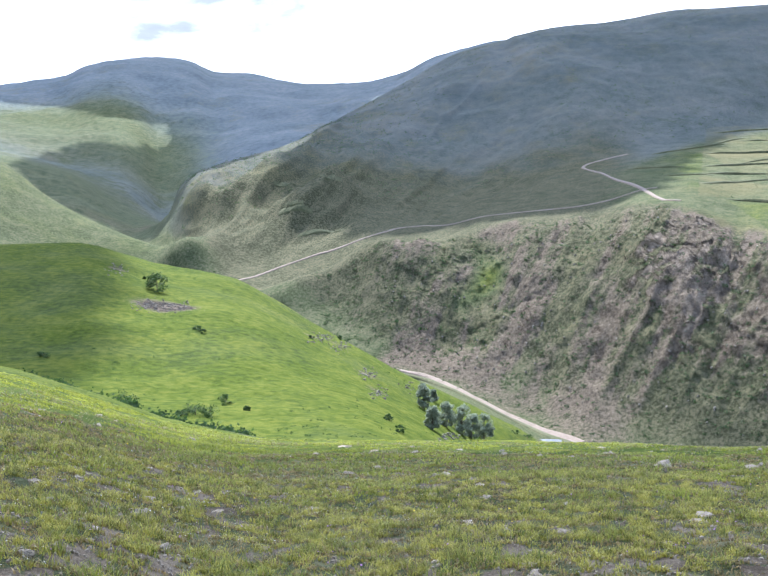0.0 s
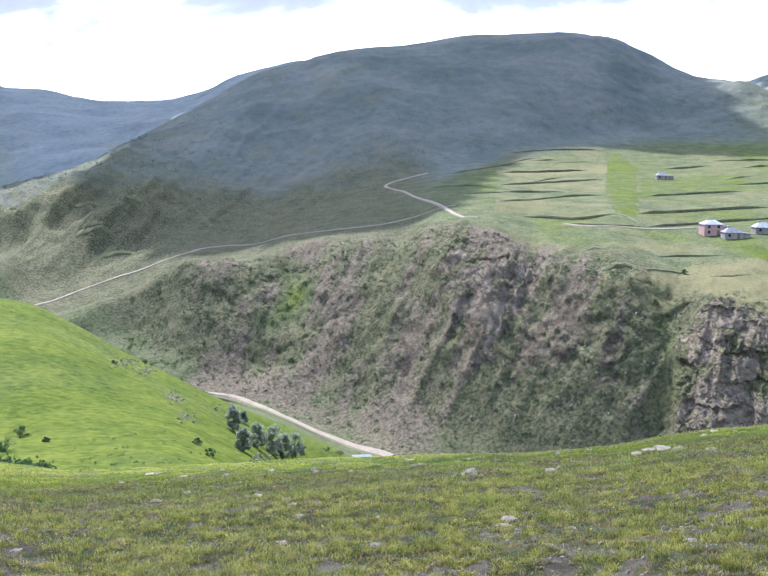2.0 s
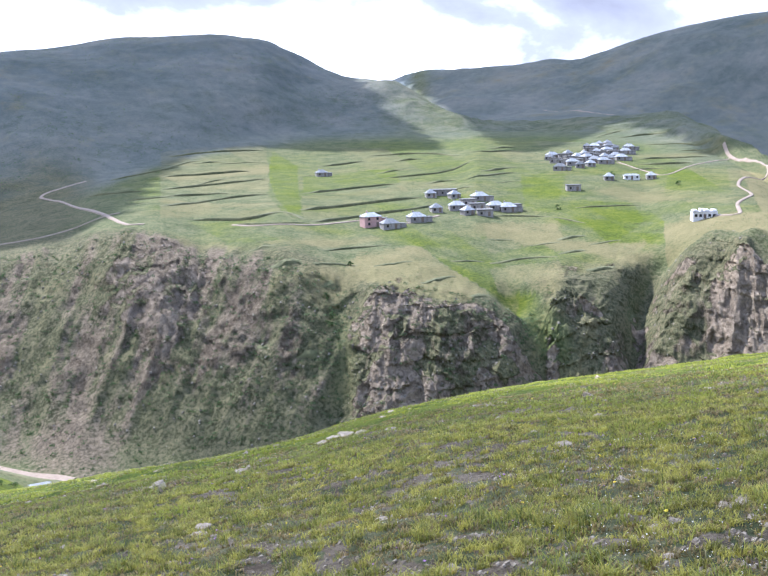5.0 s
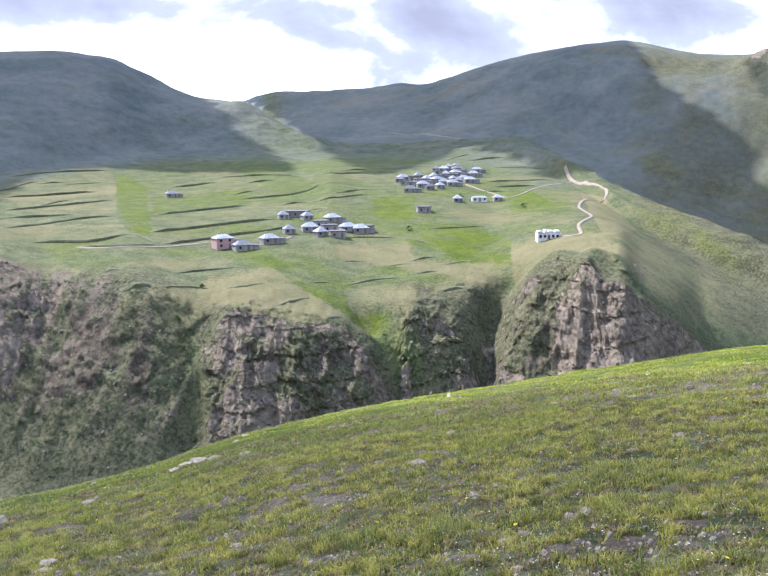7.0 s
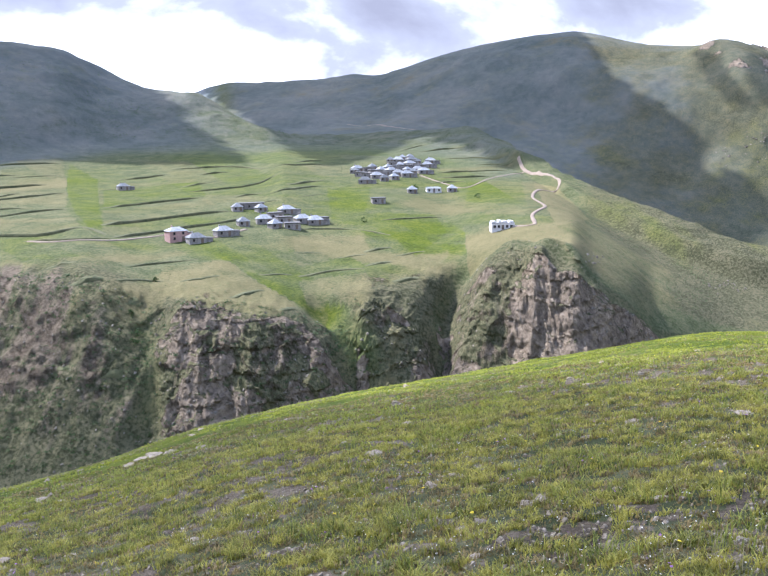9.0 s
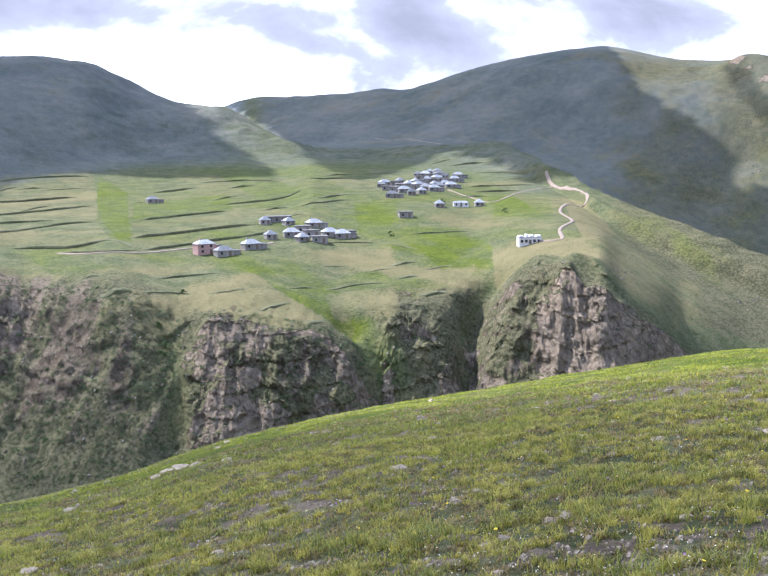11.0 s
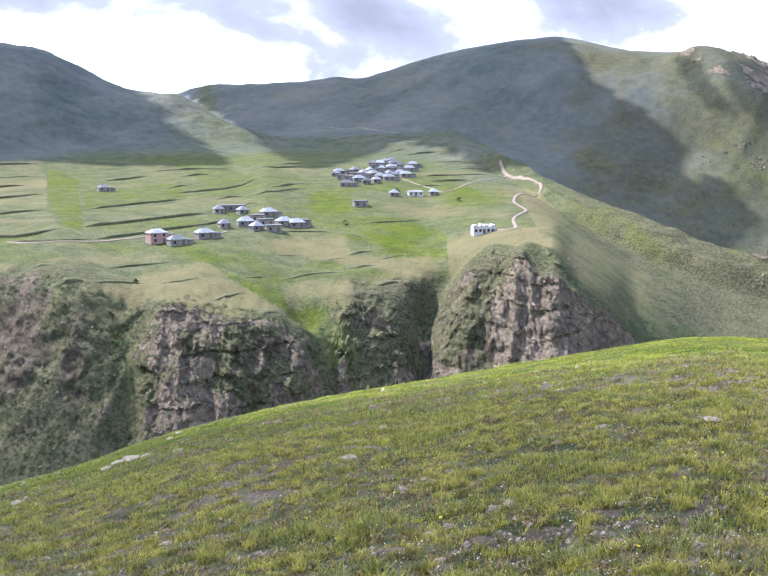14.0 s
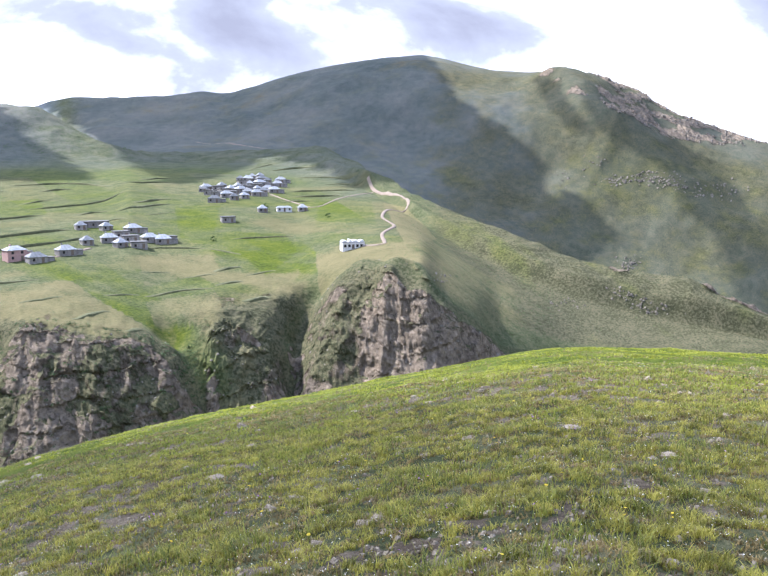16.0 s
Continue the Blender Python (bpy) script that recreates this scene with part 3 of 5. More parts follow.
STRAW = leafy("dry_blades", (0.14, 0.12, 0.05), (0.30, 0.25, 0.12), 0.3)
WHITE = leafy("white_petals", (0.58, 0.54, 0.44), (0.82, 0.79, 0.68), 0.3)
YELLOW = leafy("yellow_petals", (0.60, 0.42, 0.02), (0.80, 0.62, 0.04), 0.3)
PURPLE = leafy("purple_petals", (0.26, 0.10, 0.27), (0.45, 0.24, 0.48), 0.3)

# ---------------------------------------------------------------- the land


def mesh_of(name, verts, faces, mat, smooth_shade=False):
    me = bpy.data.meshes.new(name)
    me.from_pydata(verts, [], faces)
    me.update()
    if smooth_shade:
        me.polygons.foreach_set("use_smooth", np.ones(len(me.polygons), bool))
    me.materials.append(mat)
    return me


def quads(verts, corner, mat, name, smooth_shade=False):
    """A mesh from arrays: verts (n, 3), corner (m, 3 or 4)."""
    me = bpy.data.meshes.new(name)
    k = corner.shape[1]
    me.vertices.add(len(verts)), me.loops.add(corner.size), me.polygons.add(len(corner))
    me.vertices.foreach_set("co", np.ascontiguousarray(verts, np.float32).ravel())
    me.loops.foreach_set("vertex_index", corner.ravel().astype(np.int32))
    me.polygons.foreach_set("loop_start", np.arange(0, corner.size, k, dtype=np.int32))
    me.polygons.foreach_set("use_smooth", np.full(len(corner), smooth_shade))
    me.update(calc_edges=True)
    me.materials.append(mat)
    return me


ROAD_VALLEY = [(0.95, -14.75), (2.5, -15.08), (4.0, -15.67), (6.3, -16.73), (8.1, -17.50), (9.8, -18.11), (11.6, -18.61)]
ROAD_SLOPE = [(-8.6, -9.5), (-6.4, -8.87), (-4.1, -8.11), (-1.8, -7.36), (-0.1, -6.80), (1.9, -6.43), (6.1, -5.80), (8.9, -5.46), (11.1, -5.27), (12.8, -5.08), (13.9, -4.85), (15.4, -4.70)]
ROAD_BEND = [(13.7, -2.24), (12.6, -2.52), (11.3, -3.0), (12.4, -3.34), (13.7, -3.81), (15.4, -4.6), (16.7, -4.76)]
ROAD_HOUSE = [(47.9, -5.1), (49.2, -5.0), (50.1, -4.89), (50.0, -4.33), (50.7, -3.87), (50.0, -3.35), (50.4, -2.94), (51.5, -2.66), (51.0, -2.12), (49.6, -1.82), (49.3, -1.40), (49.2, -1.1)]
ROAD_VILLAGE = [(43.6, -2.0), (45.0, -2.5), (46.2, -2.75), (47.6, -2.25), (49.0, -2.0), (49.6, -1.82)]
TRACK = [(21.6, -5.02), (23.1, -5.11), (25.6, -5.16), (28.0, -5.09), (29.9, -4.98), (31.7, -5.25), (33.5, -4.85)]
BANKS_FIELD = [
    [(17.76, -1.77), (18.89, -1.51), (20.04, -1.2)], [(17.74, -2.16), (20.5, -2.11), (22.83, -1.97)], [(17.69, -2.87), (18.94, -2.81), (21.49, -2.65), (23.72, -2.45)],
    [(17.67, -3.24), (19.67, -3.26), (21.59, -3.2)], [(17.63, -3.81), (20.15, -3.65), (21.44, -3.49), (23.81, -3.32)], [(19.08, -4.59), (20.85, -4.73), (22.67, -4.78), (23.74, -4.5), (24.55, -4.28)],
    [(25.67, -3.38), (28.12, -3.21), (29.77, -3.09), (31.3, -2.93)], [(25.49, -4.34), (28.08, -4.18), (29.46, -4.05), (32.67, -3.77)], [(26.13, -5.05), (28.05, -4.9), (29.15, -4.77), (30.83, -4.59), (32.51, -4.41), (33.78, -4.22)],
    [(18.3, -1.07), (20.32, -0.86), (23.67, -0.83)], [(29.43, -1.33), (30.94, -1.31), (32.61, -1.26), (34.84, -1.44)], [(29.94, -2.37), (30.91, -2.22), (31.89, -2.08)],
    [(30.34, -2.63), (32.01, -2.55), (33.69, -2.42), (34.97, -2.05), (35.46, -1.64)], [(30.93, -1.69), (32.74, -1.56)], [(32.7, -3.02), (34.53, -2.8)],
    [(34.95, -2.84), (36.5, -2.59), (38.06, -2.45)], [(35.72, -2.41), (36.79, -2.29), (38.07, -2.14)], [(36.26, -1.1), (38.09, -1.02)],
    [(35.13, -1.3), (38.08, -1.24)], [(42.31, -0.7), (43.01, -0.35), (44.13, -0.2)], [(43.57, -0.69), (44.96, -0.52), (46.21, -0.43)],
    [(44.96, -1.07), (46.63, -1.07), (48.69, -1.04)], [(46.63, -1.46), (48, -1.45), (49.1, -1.38)], [(44.54, -1.87), (46.35, -1.84), (48.56, -1.79)],
    [(44.54, -2.15), (46.63, -2.18), (47.73, -2.08)], [(44.26, -2.43), (46.21, -2.4)], [(34.23, -3.33), (35.58, -3.25)],
    [(26.55, -1.84), (28.18, -1.8), (29.42, -1.55)]]
BANKS_FINE = [
    [(25.45, -2.39), (26.8, -2.32)], [(36.31, -4.9), (39.86, -5.02)], [(39.86, -4.99), (41.84, -5.44)],
    [(42.12, -6.66), (43.82, -6.31)], [(36.14, -6.28), (37.84, -6.31)], [(34.11, -7.5), (36.11, -7.52)],
    [(36.39, -7.73), (38.11, -7.39), (40.25, -7.29)], [(38.69, -6.67), (40.41, -6.47)], [(26.6, -6.68), (29.36, -6.56), (30.76, -6.44)],
    [(29.59, -7.69), (32.13, -7.42)], [(25.74, -7.47), (28.21, -7.52), (29.04, -7.61)], [(32.37, -8.78), (34.43, -8.3)],
    [(35.05, -9.85), (36.41, -9.37)], [(21.36, -4.99), (23.72, -5.04), (26.13, -5.05)], [(19.19, -2.76), (21.77, -2.31)],
    [(41.28, -4.53), (44.95, -4.4)], [(20.78, -1.56), (23.77, -1.48)], [(32.59, -1.84), (33.71, -1.72)],
    [(36.49, -3.09), (38.19, -2.9)]]
BANKS_STEEP = [
    [(40.27, -6.44), (41.04, -6.19), (41.89, -6.06)], [(40.34, -7.2), (41.2, -7.02), (41.91, -6.88)], [(22.44, -6.54), (23.24, -6.42), (24.05, -6.26)],
    [(23.58, -7.58), (24.53, -7.41), (25.54, -7.21)], [(26.5, -8.73), (27.94, -8.66)], [(24.5, -4.28), (25.07, -4.57), (25.65, -4.95)],
    [(41.82, -8.18), (42.96, -7.99), (43.95, -7.8)]]
BANKS_LOW = [[(24.5, -9.83), (25.4, -9.59), (26.4, -9.67)], [(24.1, -12.81), (26.7, -12.70)], [(21.8, -12.23), (23.6, -12.17)], [(21.8, -9.04), (22.8, -8.86), (23.8, -8.94)]]
BANKS_HIGH = [[(-6.3, -4.13), (-4.1, -3.92), (-2.4, -3.64)], [(-6.0, -5.19), (-4.4, -5.20)], [(-6.1, -5.58), (-4.1, -5.54)], [(-5.0, -6.97), (-2.4, -6.62)], [(15.0, -2.25), (19.3, -1.55)], [(19.5, -1.47), (21.5, -1.4)], [(15.6, -3.41), (18.4, -3.30)], [(13.5, -3.08), (16.9, -2.90)]]
GREEN = [
    ([(46.08, -7.5), (45.29, -8.62), (44.6, -9.69), (44.37, -11.1), (44.71, -12.37)], 4), ([(38.05, -10.48), (39.18, -11.63), (40.47, -12.78)], 9),
    ([(30.2, -5.46), (32.3, -6.53), (34.2, -7.87), (36.1, -9.08), (38.0, -10.43), (39.7, -11.34)], 7), ([(27.4, -10.13), (27.8, -12.62), (27.4, -15.04)], 6),
    ([(40.2, -5.12), (42.2, -5.46), (44.2, -6.07), (45.3, -6.80)], 9), ([(38.9, -3.12), (40.5, -4.00), (42.8, -4.62), (45.6, -5.53)], 16), ([(47.0, -2.88), (49.3, -3.06)], 22),
    ([(24.2, -1.30), (24.5, -2.64), (25.2, -4.55)], 16), ([(5.4, -7.64), (6.4, -9.85)], 6), ([(6.2, -9.15), (4.8, -10.59)], 6)]

OCHRE = [([(26.3, -8.3), (30.0, -7.9), (33.3, -8.7)], 9), ([(26.0, -6.2), (30.0, -6.0)], 6), ([(19.0, -2.2), (23.0, -2.0)], 12), ([(18.5, -3.6), (23.0, -3.9)], 10), ([(45.0, -1.7), (48.5, -1.6)], 14),
         ([(41.0, -6.6), (44.5, -7.4)], 8), ([(36.5, -5.6), (39.5, -6.2)], 10), ([(43.5, -3.6), (45.5, -4.2)], 10)]


# fields that differ from the common pasture: cover, how much, corners
FIELDS = [
    ("dry", 0.55, [(28.79, -6.82), (32.44, -6.61), (33.82, -7.69), (36.35, -9.31), (35.05, -9.85), (33.48, -9.57), (31.79, -9.23), (29.84, -8.68), (27.92, -7.9)]),
    ("dry", 0.3, [(17.83, -0.8), (20.33, -0.59), (23.69, -0.56), (23.86, -2.24), (23.67, -3.32), (24.42, -4.3), (22.67, -4.78), (17.59, -4.42)]),
    ("green", 0.2, [(24.06, -0.89), (25.48, -1.79), (25.51, -4.48), (25.65, -4.98), (25.07, -4.74), (24.12, -3.47), (23.73, -2.23)]),
    ("lush", 0.17, [(38.2, -2.56), (40.74, -2.6), (40.38, -4.01), (44.39, -4.2), (45.09, -5.33), (43.25, -6.72), (42.12, -5.58), (40.71, -4.86), (38.45, -4.54)]),
    ("lush", 0.12, [(46.35, -2.54), (49.38, -2.29), (49.67, -3.82), (46.07, -4.07)]),
    ("dry", 0.5, [(46.07, -4.91), (51.31, -4.87), (52.2, -6.57), (46.36, -7.86)]),
    ("dry", 0.35, [(36.16, -5.35), (40.14, -5.42), (40.7, -6.27), (36.4, -7.11)]),
    ("dry", 0.35, [(36.38, -7.9), (40.4, -7.46), (41, -9.39), (36.92, -9.38)]),
    ("dry", 0.5, [(50.06, -2.57), (51.42, -2.78), (53.19, -4.64), (51.37, -4.98)]),
    ("lush", 0.2, [(25.72, -2.43), (30.92, -2), (31.31, -2.87), (25.67, -3.33)]),
    ("dry", 0.25, [(25.66, -3.49), (31.3, -3.04), (32.53, -3.74), (25.63, -4.26)]),
    ("lush", 0.13, [(30.24, -5.33), (33.61, -5.29), (39.22, -9.37), (38.05, -10.77), (36.35, -9.31), (32.71, -6.95)]),
    ("lush", 0.12, [(21.03, -6.14), (23.86, -7.43), (25.35, -7.18), (23.91, -6.34), (22.1, -5.71)])]


def plot_of(corners):
    """The ground inside a field's edges, softened a little."""
    b, a = np.array([c[0] for c in corners]), np.array([c[1] for c in corners])
    out = np.zeros(RR.shape)
    cols = np.where((BEAR > b.min() - 0.2) & (BEAR < b.max() + 0.2))[0]
    rows = np.where((SEG > 3.9) & (SEG < 5.2))[0]
    zone = np.ix_(rows, cols)
    x, y = BB[zone], np.degrees(np.arctan(TT[zone])) + 0.10 * fbm(XX[zone] / 12, YY[zone] / 12, XX[zone] * 0, 3, seed=77)
    odd = np.zeros(x.shape, bool)
    for b0, a0, b1, a1 in zip(b, a, np.roll(b, -1), np.roll(a, -1)):
        odd ^= ((a0 > y) != (a1 > y)) & (x < (b1 - b0) * (y - a0) / (a1 - a0 + 1e-9) + b0)
    out[zone] = odd
    return out


def ground():
    n_row, n_col = RR.shape
    push = PUSH
    verts = np.stack([XX * (1 + push / RR), YY * (1 + push / RR), ZZ], -1).reshape(-1, 3)
    verts[:n_col] = (0, 0, -EYE_HEIGHT)
    i, j = np.meshgrid(np.arange(n_row - 1), np.arange(n_col), indexing="ij")
    k = (j + 1) % n_col
    corner = np.stack([i * n_col + j, i * n_col + k, (i + 1) * n_col + k, (i + 1) * n_col + j], -1).reshape(-1, 4)[:, ::-1]
    me = quads(verts, corner, GROUND, "ground", True)
    crag_face = ((craggy + outcrop)[:-1] > 0.35).reshape(-1)
    me.polygons.foreach_set("use_smooth", ~crag_face)
    # ground cover, with a haze tint on the far massif
    dz = np.gradient(ZZ, axis=0) / np.maximum(np.gradient(RR, axis=0), 1e-3)
    steep = np.abs(dz)
    face = np.gradient(ZZ, axis=0) / np.maximum(np.gradient(RR + push, axis=0), 0.05)
    tread = craggy * (1 - smooth(face, 0.35, 0.9)) * (np.gradient(RR + push, axis=0) > 0)
    speckle = zoned(XX, YY, ZZ, RR, (0.7, 5.0, 16.0), 4, 21)
    patchy = zoned(XX, YY, ZZ * 0, RR, (2.5, 26.0, 110.0), 4, 24)
    meadow = 1 - smooth(SS, -0.02, 0.1)
    hill = smooth(SS, 0.0, 0.4) * (1 - smooth(SS, 2.0, 2.6))
    bench = smooth(SS, 3.95, 4.1) * (1 - smooth(SS, 4.85, 5.15)) * smooth(BB, 12, 18) * (1 - smooth(BB, 51, 55))
    parcel = lattice(np.floor((BB + 1.6 * EL) / 2.9), np.floor((EL + 0.05 * BB) / 0.62), BB * 0, 49) * bench
    upper = smooth(SS, 4.9, 5.3)
    stripes = only(3.0, 4.25, lambda x, y, z, b, e: fbm((b - 0.45 * e) / 0.9 + 0.5 * fbm(x / 30, y / 30, z / 20, 3, seed=50), e / 4, b * 0, 5, 0.65, seed=54))
    lush = 0.26 * meadow + 0.49 * meadow * smooth(RR, 14, 26) + (0.78 + 0.30 * patchy) * hill + 0.33 * bench + 0.30 * patchy * bench
    # the 0.10 and 0.22 terms paint sunlit mountain patches greener
    lush += 0.26 * patch(BB, -26, -11, 2) * patch(SS, 3.3, 4.3, .3) + 0.06 * wall + 0.14 * upper + 0.10 * smooth(BB, 58, 62) * smooth(SS, 6.5, 7) + 0.12 * smooth(BB, 38, 44) * smooth(SS, 6.6, 7) * smooth(-EL, -0.6, 1.5) + 0.22 * patch(BB, -26, -9, 2) * patch(SS, 7.2, 7.6, .15) + 0.2 * patch(BB, -26, -11, 2) * patch(SS, 5.0, 6.5, .2)
    streak = only(4.0, 6.2, lambda x, y, z, b, e: fbm((b + 1.1 * e) / 2.2, e / 9, b * 0, 4, 0.55, seed=47))
    front = smooth(BB, 51, 55) * smooth(SS, 4.05, 4.3) * (1 - smooth(SS, 5.95, 6.1))
    lush += front * (-0.02 + 0.6 * streak)
    lush -= 0.12 * smooth(BB, 52, 58) * smooth(SS, 6.4, 6.8)
    # the last term paints the sunlit mountain shoulder greener
    lush += 0.11 * parcel + 0.10 * np.exp(-(((BB - 62.5) / 2.6) ** 2 + ((EL + 1.4) / 1.6) ** 2)) * smooth(SS, 6.6, 7)
    # paler, drier cover painted on to offset shade on a slope turned from the sun
    lightened_flank = patch(BB, 52, 58, 1.5) * patch(SS, 4.0, 4.8, .1)
    gully = 0.0
    for line, width in GREEN:
        strip = np.exp(-(to_line(trace(line, 30.0)) / width) ** 2)
        lush += (0.05 if line[0][0] == 24.2 else 0.26 if line[0][0] < 7 else 0.16) * strip
        gully = gully + strip
    dry = 0.20 * bench + 0.40 * patchy * bench + 0.25 * hill * patchy + 0.15 * upper + 0.3 * upper * patchy + 0.18 * wall - 0.4 * wall * stripes + 0.12 * meadow * (1 - smooth(RR, 14, 30))
    dry -= 0.22 * parcel + 0.9 * np.exp(-(to_line(trace(GREEN[5][0], 30.0)) / 16) ** 2)
    dry += 0.7 * np.exp(-(((BB - 50.5) / 2.4) ** 2 + ((SS - 4.12) / 0.12) ** 2))
    dry += 0.5 * lightened_flank
    for cover, much, corners in FIELDS:
        inside_field = plot_of(corners)
        if cover == "dry":
            dry, lush = dry + much * inside_field, lush - 0.6 * much * inside_field
        else:
            lush, dry = lush + much * inside_field, dry - (1.6 if cover == "green" else 0.8) * much * inside_field
    for line, width in OCHRE:
        dry += 0.55 * np.exp(-(to_line(trace(line, 40.0)) / width) ** 2)
    # blue-grey haze tint over the massif, held off the far slope's sunlit cap
    hazed_heath = (0.78 + 0.22 * patch(BB, -3, 33, 3) + 0.15 * patch(BB, -26, -3, 3) * smooth(SS, 6, 7) + 0.1 * patchy) * (1 - 0.6 * (1 - smooth(BB, -11, 5)) * (1 - smooth(SS, 5.9, 6.2))) * (1 - 0.8 * (1 - smooth(BB, -12, -9)) * (1 - smooth(SS, 6.6, 7.0))) * (1 - 0.42 * smooth(BB + 5 * patchy + 3 * (SS - 7.5), 56, 62)) * (1 - 0.6 * patch(BB, -26, -11, 2) * patch(SS, 7.15, 7.5, .15)) * (1 - 0.8 * patch(BB, 28, 36, 2) * (1 - smooth(SS, 6.2, 6.6))) * upper * (1 - smooth(BB, 29, 37) * (1 - smooth(SS, 5.9, 6.6))) 
    hazed_heath = hazed_heath * smooth(SS, 4.85, 5.95) * (1 - smooth(BB, 30, 34)) * (1 - 0.5 * (1 - smooth(BB, -15, -5)) * (1 - smooth(SS, 7.5, 7.85)))
    # greys the cloud-shaded upper bench, thins where the right mountain lies sunlit
    steppe = 1.1 * smooth(BB, 31, 35) * smooth(SS, 6.3, 6.7) * (1 - 0.42 * smooth(BB + 5 * patchy, 53, 59)) + 0.44 * patch(BB, 31, 50, 2) * patch(SS, 4.75, 6.4, .15) + 0.72 * smooth(SS, 4.5 + 0.35 * smooth(BB, 12, 18), 5.0) * (1 - smooth(SS, 6.0, 6.2)) * smooth(BB, -13, -9) * (1 - smooth(BB, 29, 33)) + 0.42 * patch(BB, -26, -10, 2) * patch(SS, 5.0, 7.5, .15)
    brush = 0.55 * meadow * (1 - smooth(RR, 16, 30)) + (1.0 + 0.3 * patchy) * front * (1 - 0.6 * lightened_flank) + 0.62 * smooth(BB, 50, 55) * smooth(SS, 6.4, 6.8) + 0.5 * (1 - smooth(BB, -6, 10)) * smooth(BB, -13, -11) * patch(SS, 4.3, 6.0, .2) + 0.3 * upper * patchy * smooth(BB, 30, 36) + 0.85 * wall * (1 - gully) + (0.80 + 0.3 * patchy) * smooth(SS, 3.5, 4.1) * (1 - smooth(BB, 11, 17)) * (1 - smooth(SS, 4.95, 5.5)) * smooth(BB, -13, -8) + 0.5 * smooth(SS, 2.6, 3.2) * (1 - smooth(SS, 3.9, 4.05)) * smooth(BB, 8, 12)
    brown = wall * smooth(BB, -5, 3) * (1 - smooth(BB, 40, 46))
    rimward = 1 - 0.85 * smooth(BB, 22, 27) * smooth(SS, 3.7, 3.93)
    soil = (0.22 * wall + 0.20 * brown + 0.75 * wall * stripes + 0.2 * wall * patchy) * rimward - 0.6 * wall * gully + (0.34 + 0.6 * smooth(bare(XX, YY), -0.08, 0.08)) * meadow * (1 - smooth(RR, 18, 32)) + 0.16 * upper + 0.3 * upper * patchy
    valley_road = to_line(trace(ROAD_VALLEY, 40.0, 250.0))
    soil += 0.55 * np.exp(-((valley_road - 8) / 14) ** 2) * smooth(SS, 3.0, 3.1)
    rock = craggy * (0.80 + 0.25 * blocks + 0.3 * patchy) - 0.75 * tread + outcrop * (1.0 + 0.3 * blocks) + 0.16 * wall + 0.40 * wall * speckle + 0.12 * wall * smooth(steep, 0.8, 1.3) + 0.25 * wall * stripes + 0.14 * upper * speckle - 0.4 * gully - 0.75 * np.clip(craggy - dark_crag, 0, 1) * smooth(only(3.0, 4.25, lambda x, y, z, b, e: fbm(x / 22, y / 22, z / 16, 4, 0.6, seed=48)), -0.06, 0.22)
    for (b, a), width in (((-13.4, -10.7), 6), ((-11.9, -10.9), 4), ((-3.0, -13.1), 6), ((-4.4, -12.75), 4), ((-1.0, -15.0), 3.5), ((-0.3, -16.0), 3.5), ((-15.2, -8.6), 3)):
        p = survey(b, a)
        spot = np.exp(-(np.hypot(XX - p.x, YY - p.y) / width) ** 2)
        rock, soil = rock + 0.34 * spot, soil + 0.55 * spot
    for name, field in (("lush", lush), ("dry", dry), ("soil", soil), ("rock", rock), ("hazed_heath", hazed_heath), ("steppe", steppe), ("brush", brush)):
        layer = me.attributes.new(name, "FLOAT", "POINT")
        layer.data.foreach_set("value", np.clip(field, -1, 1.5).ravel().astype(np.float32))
    ob = new("ground", me)
    tagged(ob, "grassy mountain land with meadow, rocky gorge walls and high ridges", "ground", kind="structure")
    return ob


ground()


def ribbon(name, points, width, mat, label, lift=0.25, crown=0.1, category="road", taper=0.0):
    """A strip laid on the ground, with thickness at both edges."""
    verts, faces, cols = [], [], (-0.62, -0.5, -0.2, 0.2, 0.5, 0.62)
    for i, p in enumerate(points):
        d = points[min(i + 1, len(points) - 1)] - points[max(i - 1, 0)]
        side = Vector((d.y, -d.x, 0)).normalized()
        wob = (1 + 0.14 * noise.noise(p * 0.13)) * (1 + taper * (i / (len(points) - 1) - 0.5))
        for c in cols:
            q = p + side * c * width * wob
            deep = -0.5 if abs(c) > 0.6 else lift + crown * (1 - 2 * abs(c))
            verts.append((q.x, q.y, 0.5 * ground_z(q.x, q.y) + 0.5 * max(p.z, ground_z(q.x, q.y)) + deep))
    k = len(cols)
    for i in range(len(points) - 1):
        for c in range(k - 1):
            faces.append((i * k + c, i * k + c + 1, (i + 1) * k + c + 1, (i + 1) * k + c))
    ob = new(name, mesh_of(name, verts, faces, mat, True))
    return tagged(ob, label, category, kind="structure")


for line, width, label in ((ROAD_VALLEY, 3.7, "pale gravel road along the valley floor"), (ROAD_SLOPE, 1.6, "pinkish dirt road cut across the slope"),
                           (ROAD_BEND, 1.8, "pale dirt road bending above the crag"), (ROAD_HOUSE, 1.5, "winding pale dirt road up the grassy spur"),
                           (ROAD_VILLAGE, 1.3, "narrow dirt road to the upper village"), (TRACK, 1.6, "faint dirt track along the fields")):
    ribbon("road", trace(line, 3.0, 462.0 if line is ROAD_SLOPE else 250.0), width, GRAVEL, label, taper=1.2 if line is ROAD_VALLEY else 0.0)
